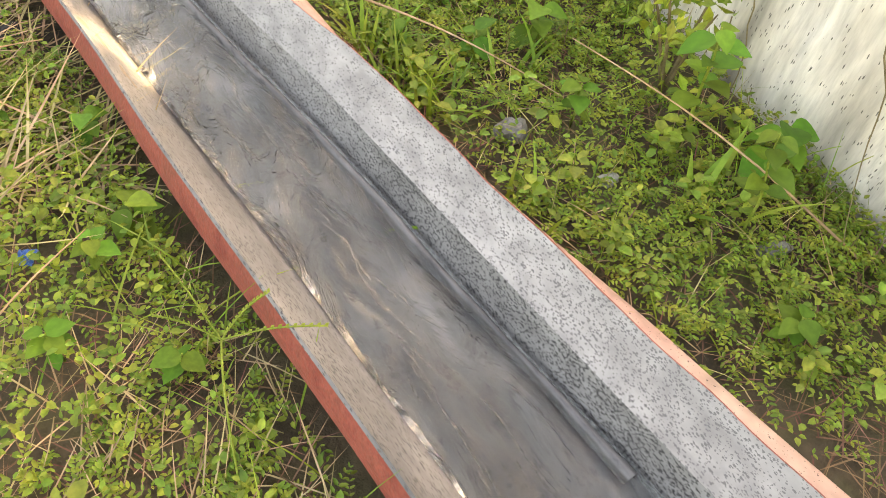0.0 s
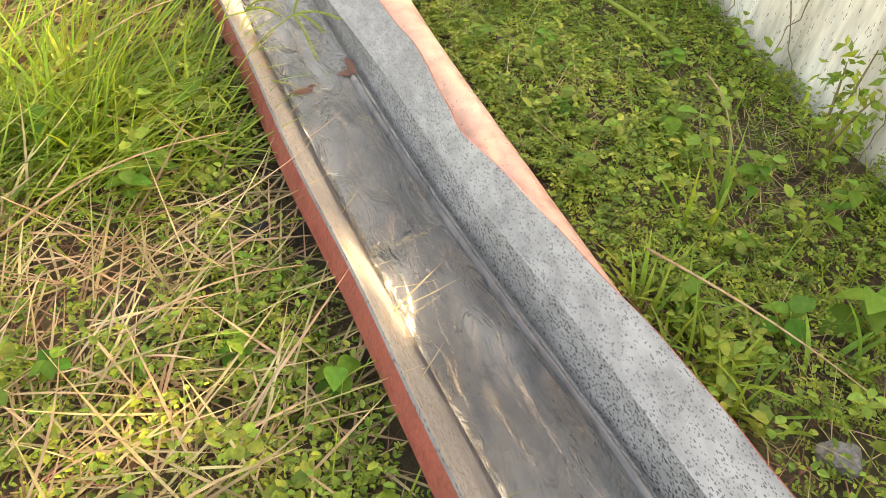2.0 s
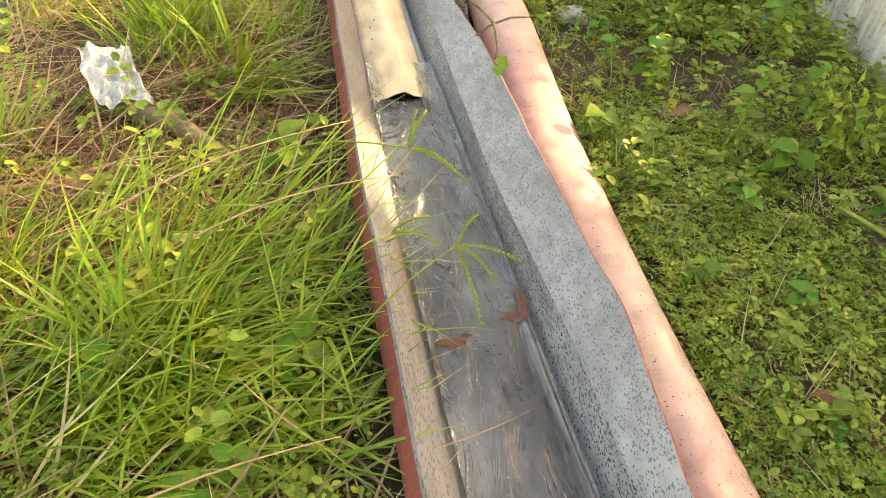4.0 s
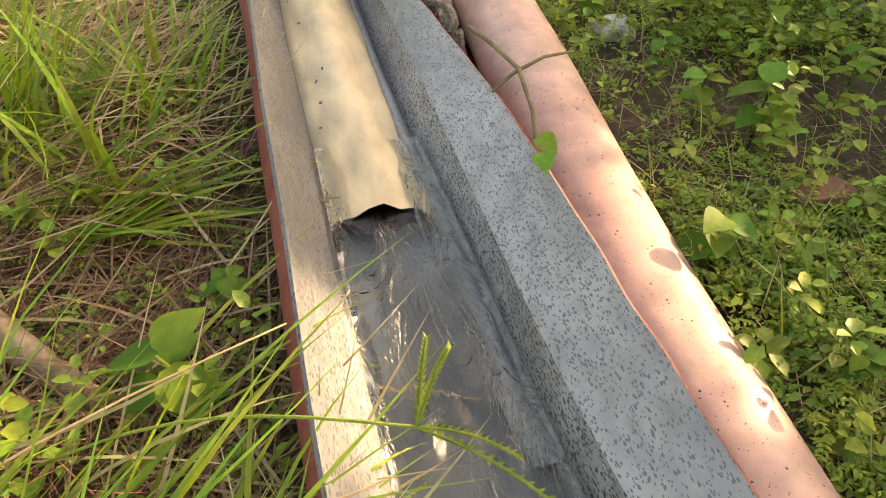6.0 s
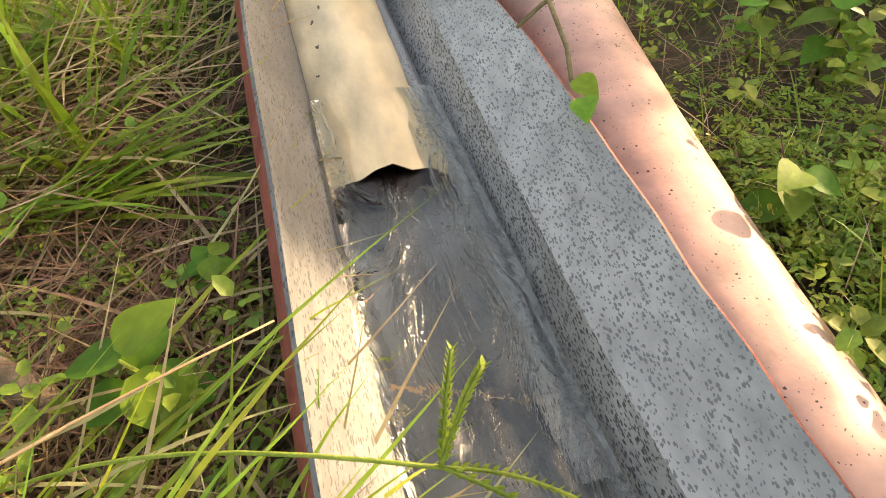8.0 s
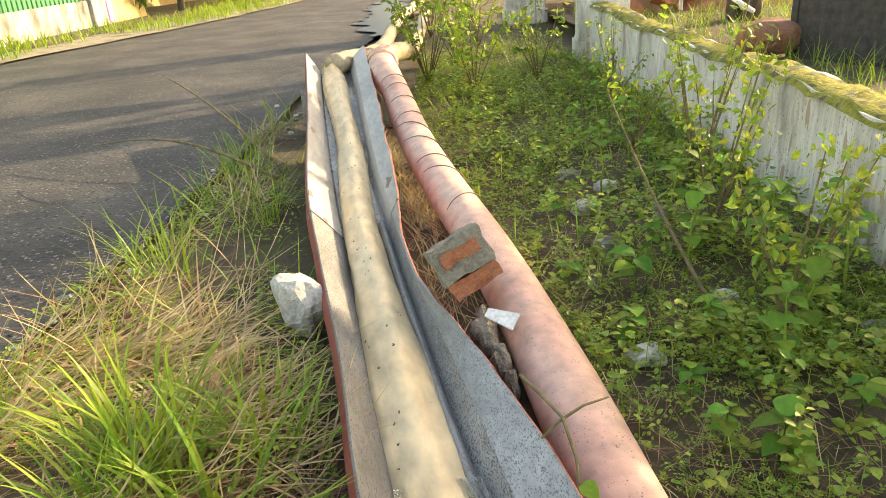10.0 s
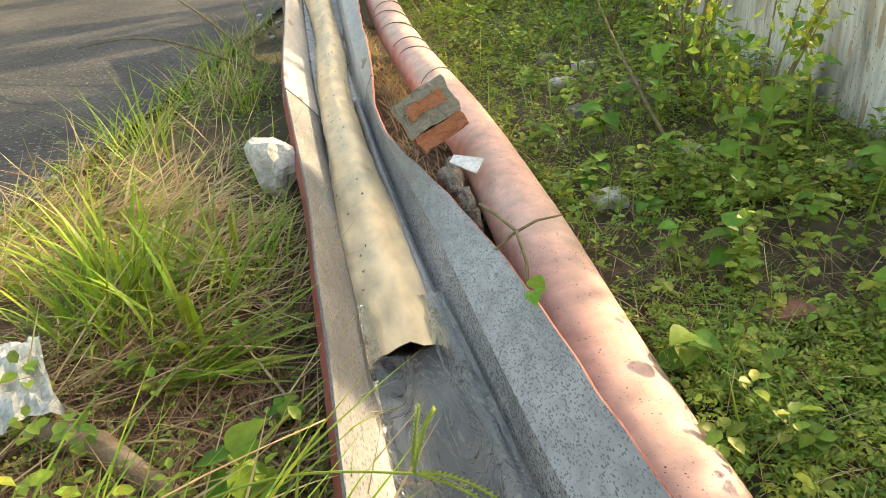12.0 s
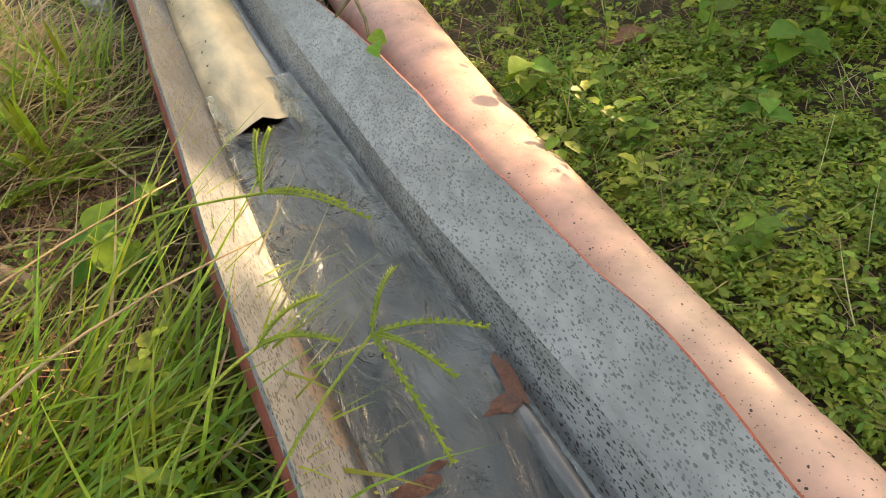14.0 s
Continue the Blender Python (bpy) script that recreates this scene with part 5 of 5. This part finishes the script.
# vine twig lying over the pink hose
vine = tagged(empty("vine_twig"), "thin green-brown vine twig lying across the hose", "twig")
tube("stem", [(0.575, 2.92, 0.15), (0.59, 2.82, 0.166), (0.61, 2.73, 0.166), (0.6, 2.62, 0.155), (0.585, 2.56, 0.148)], [0.004, 0.004, 0.004, 0.0035, 0.003], M["twig"], 6, True, vine)
tube("side_shoot", [(0.56, 2.71, 0.14), (0.6, 2.725, 0.162), (0.66, 2.75, 0.172), (0.725, 2.78, 0.16)], [0.003, 0.0035, 0.003, 0.002], M["twig"], 6, True, vine)
for q, a in (((0.59, 2.56, 0.15), 200), ((0.585, 2.52, 0.15), 165)):
    ob = new("leaf", LEAFS[1])
    ob.parent = vine
    ob.matrix_local = pose(*q, 5, 20, a) @ Matrix.Scale(0.75, 4)
# plastic film
pl = bmesh.new()
bmesh.ops.create_grid(pl, x_segments=14, y_segments=14, size=0.5)
for v in pl.verts:
    v.co = Vector((v.co.x * 0.13 * (1 + 0.3 * noise.noise(v.co * 3)), v.co.y * 0.2 * (1 + 0.3 * noise.noise(v.co * 2 + Vector((3, 0, 0)))), 0.025 * noise.noise(v.co * 6) + 0.015 * noise.noise(v.co * 14)))
me = bpy.data.meshes.new("plastic_film")
pl.to_mesh(me)
pl.free()
me.materials.append(M["plastic"])
ob = new("plastic_film", me)
ob.matrix_world = pose(-0.36, 2.6, 0.1, 15, 10, 25)
tagged(ob, "crumpled translucent white plastic film on the grass", "litter")
for (x, y), size, col, seed, lab in (((-0.368, 1.393), 0.075, "red_wrap", 4, "crumpled red and white plastic wrapper in the straw"), ((0.044, 0.63), 0.03, "blue_wrap", 9, "small blue plastic scrap on the soil")):
    sc_m = bmesh.new()
    bmesh.ops.create_grid(sc_m, x_segments=9, y_segments=9, size=0.5)
    for v in sc_m.verts:
        v.co = Vector((v.co.x * size, v.co.y * size * 1.3, 0.25 * size * noise.noise(v.co * 5 + Vector((seed, 0, 0))) + 0.15 * size * noise.noise(v.co * 11 + Vector((seed, 3, 0)))))
    me = bpy.data.meshes.new("plastic_wrapper")
    sc_m.to_mesh(me)
    sc_m.free()
    me.materials.append(M[col])
    ob = new("plastic_wrapper", me)
    ob.matrix_world = pose(x, y, ground_z(x, y) + 0.02, 8, -6, seed * 17)
    tagged(ob, lab, "litter")
tagged(tube("dead_log", [(-0.3, 2.52, 0.03), (-0.2, 2.46, 0.035), (-0.1, 2.36, 0.02), (-0.03, 2.3, 0.01)], [0.025, 0.024, 0.02, 0.012], M["wood"], 9), "short weathered stick of dead wood in the straw", "wood")

# ---------------------------------------------------------------- behind the wall
for x, y, r0, h, m, lab in ((4.3, 8.3, 0.14, 2.6, "bark", "grey tree stump trunk behind the wall"), (5.0, 7.5, 0.09, 1.6, "wood", "pale round timber post behind the wall")):
    tagged(tube("trunk_post", [(x, y, 0.1 + h * i / 6) for i in range(7)], [r0 * (1.2 - 0.05 * i) for i in range(7)], M[m], 12), lab, "post")
tagged(tube("bent_stick", [(2.98, 7.0, 0.45), (2.96, 6.98, 0.72), (2.97, 6.98, 0.74), (3.12, 6.7, 0.6), (3.25, 6.45, 0.46)], [0.016] * 5, M["paper"], 6), "bent white plastic pipe leaning on the wall top", "pipe")
pot = lump(0.22, 8, 3, 0.25, (1, 0.8, 0.6))
part("pot_shell", pot, M["terracotta"], tagged(empty("broken_pot", (3.3, 6.3, 0.3)), "broken terracotta pot lying behind the wall", "pot"))
planter = tagged(empty("stone_planter", (4.1, 6.0, 0.1), 15), "dark carved concrete planter behind the wall", "planter")
for c, sx, sy in (((0, -0.4, 0.25), 1.2, 0.07), ((0, 0.4, 0.25), 1.2, 0.07), ((-0.565, 0, 0.25), 0.07, 0.73), ((0.565, 0, 0.25), 0.07, 0.73)):
    part("side_panel", box(sx, sy, 0.5, c, 0.012), M["darkstone"], planter)
for k in range(4):
    part("carved_scroll", lump(0.07, k, 2, 0.2, (1, 0.3, 1)), M["darkstone"], planter).location = (-0.4 + 0.26 * k, -0.45, 0.3)
r = np.random.default_rng(95)
n = 2600
yy = r.uniform(4, 10, n)
xx = np.array([WX(v) for v in yy]) + r.uniform(0.22, 2.6, n)
stuff("plot_grass", [blades(xx, yy, np.full(n, 0.14), r.uniform(0.08, 0.3, n), r.uniform(0.006, 0.012, n), r.uniform(0, 6.28, n), r.normal(0.4, 0.2, n), r.normal(0.7, 0.3, n), 4)], M["grass"], "grass growing on the raised plot", "grass")

# ---------------------------------------------------------------- far end of the lane
bike = tagged(empty("scooter", (0.75, 23.5, 0), 60), "white and black scooter parked under roadside trees", "scooter")
for yw in (-0.6, 0.6):
    wheel = tube("wheel", [(-0.05, yw, 0.27), (0.05, yw, 0.27)], [0.27, 0.27], M["black"], 20, True, bike)
bm = lump(0.5, 2, 3, 0.15, (0.3, 1.2, 0.5))
bmesh.ops.translate(bm, verts=bm.verts, vec=(0, 0, 0.58))
part("fairing", bm, M["car_white"], bike)
part("seat", box(0.25, 0.7, 0.1, (0, -0.25, 0.82), 0.04), M["black"], bike)
part("front_shield", box(0.34, 0.08, 0.6, (0, 0.5, 0.75), 0.03, Matrix.Rotation(radians(-20), 4, "X")), M["car_white"], bike)
part("handlebar", box(0.6, 0.04, 0.04, (0, 0.45, 1.05), 0.015), M["black"], bike)
car = tagged(empty("parked_car", (4.6, 38, 0), -12), "white car parked at the end of the lane", "car")
part("body", box(1.7, 3.6, 0.7, (0, 0, 0.6), 0.15), M["car_white"], car)
part("cabin", box(1.5, 2.0, 0.6, (0, 0.2, 1.2), 0.2), M["car_white"], car)
part("windscreen", box(1.3, 0.06, 0.42, (0, -0.82, 1.22), 0.02), M["black"], car)
for xw in (-0.75, 0.75):
    for yw in (-1.1, 1.1):
        tube("wheel", [(xw - 0.1, yw, 0.3), (xw + 0.1, yw, 0.3)], [0.3, 0.3], M["black"], 16, True, car)
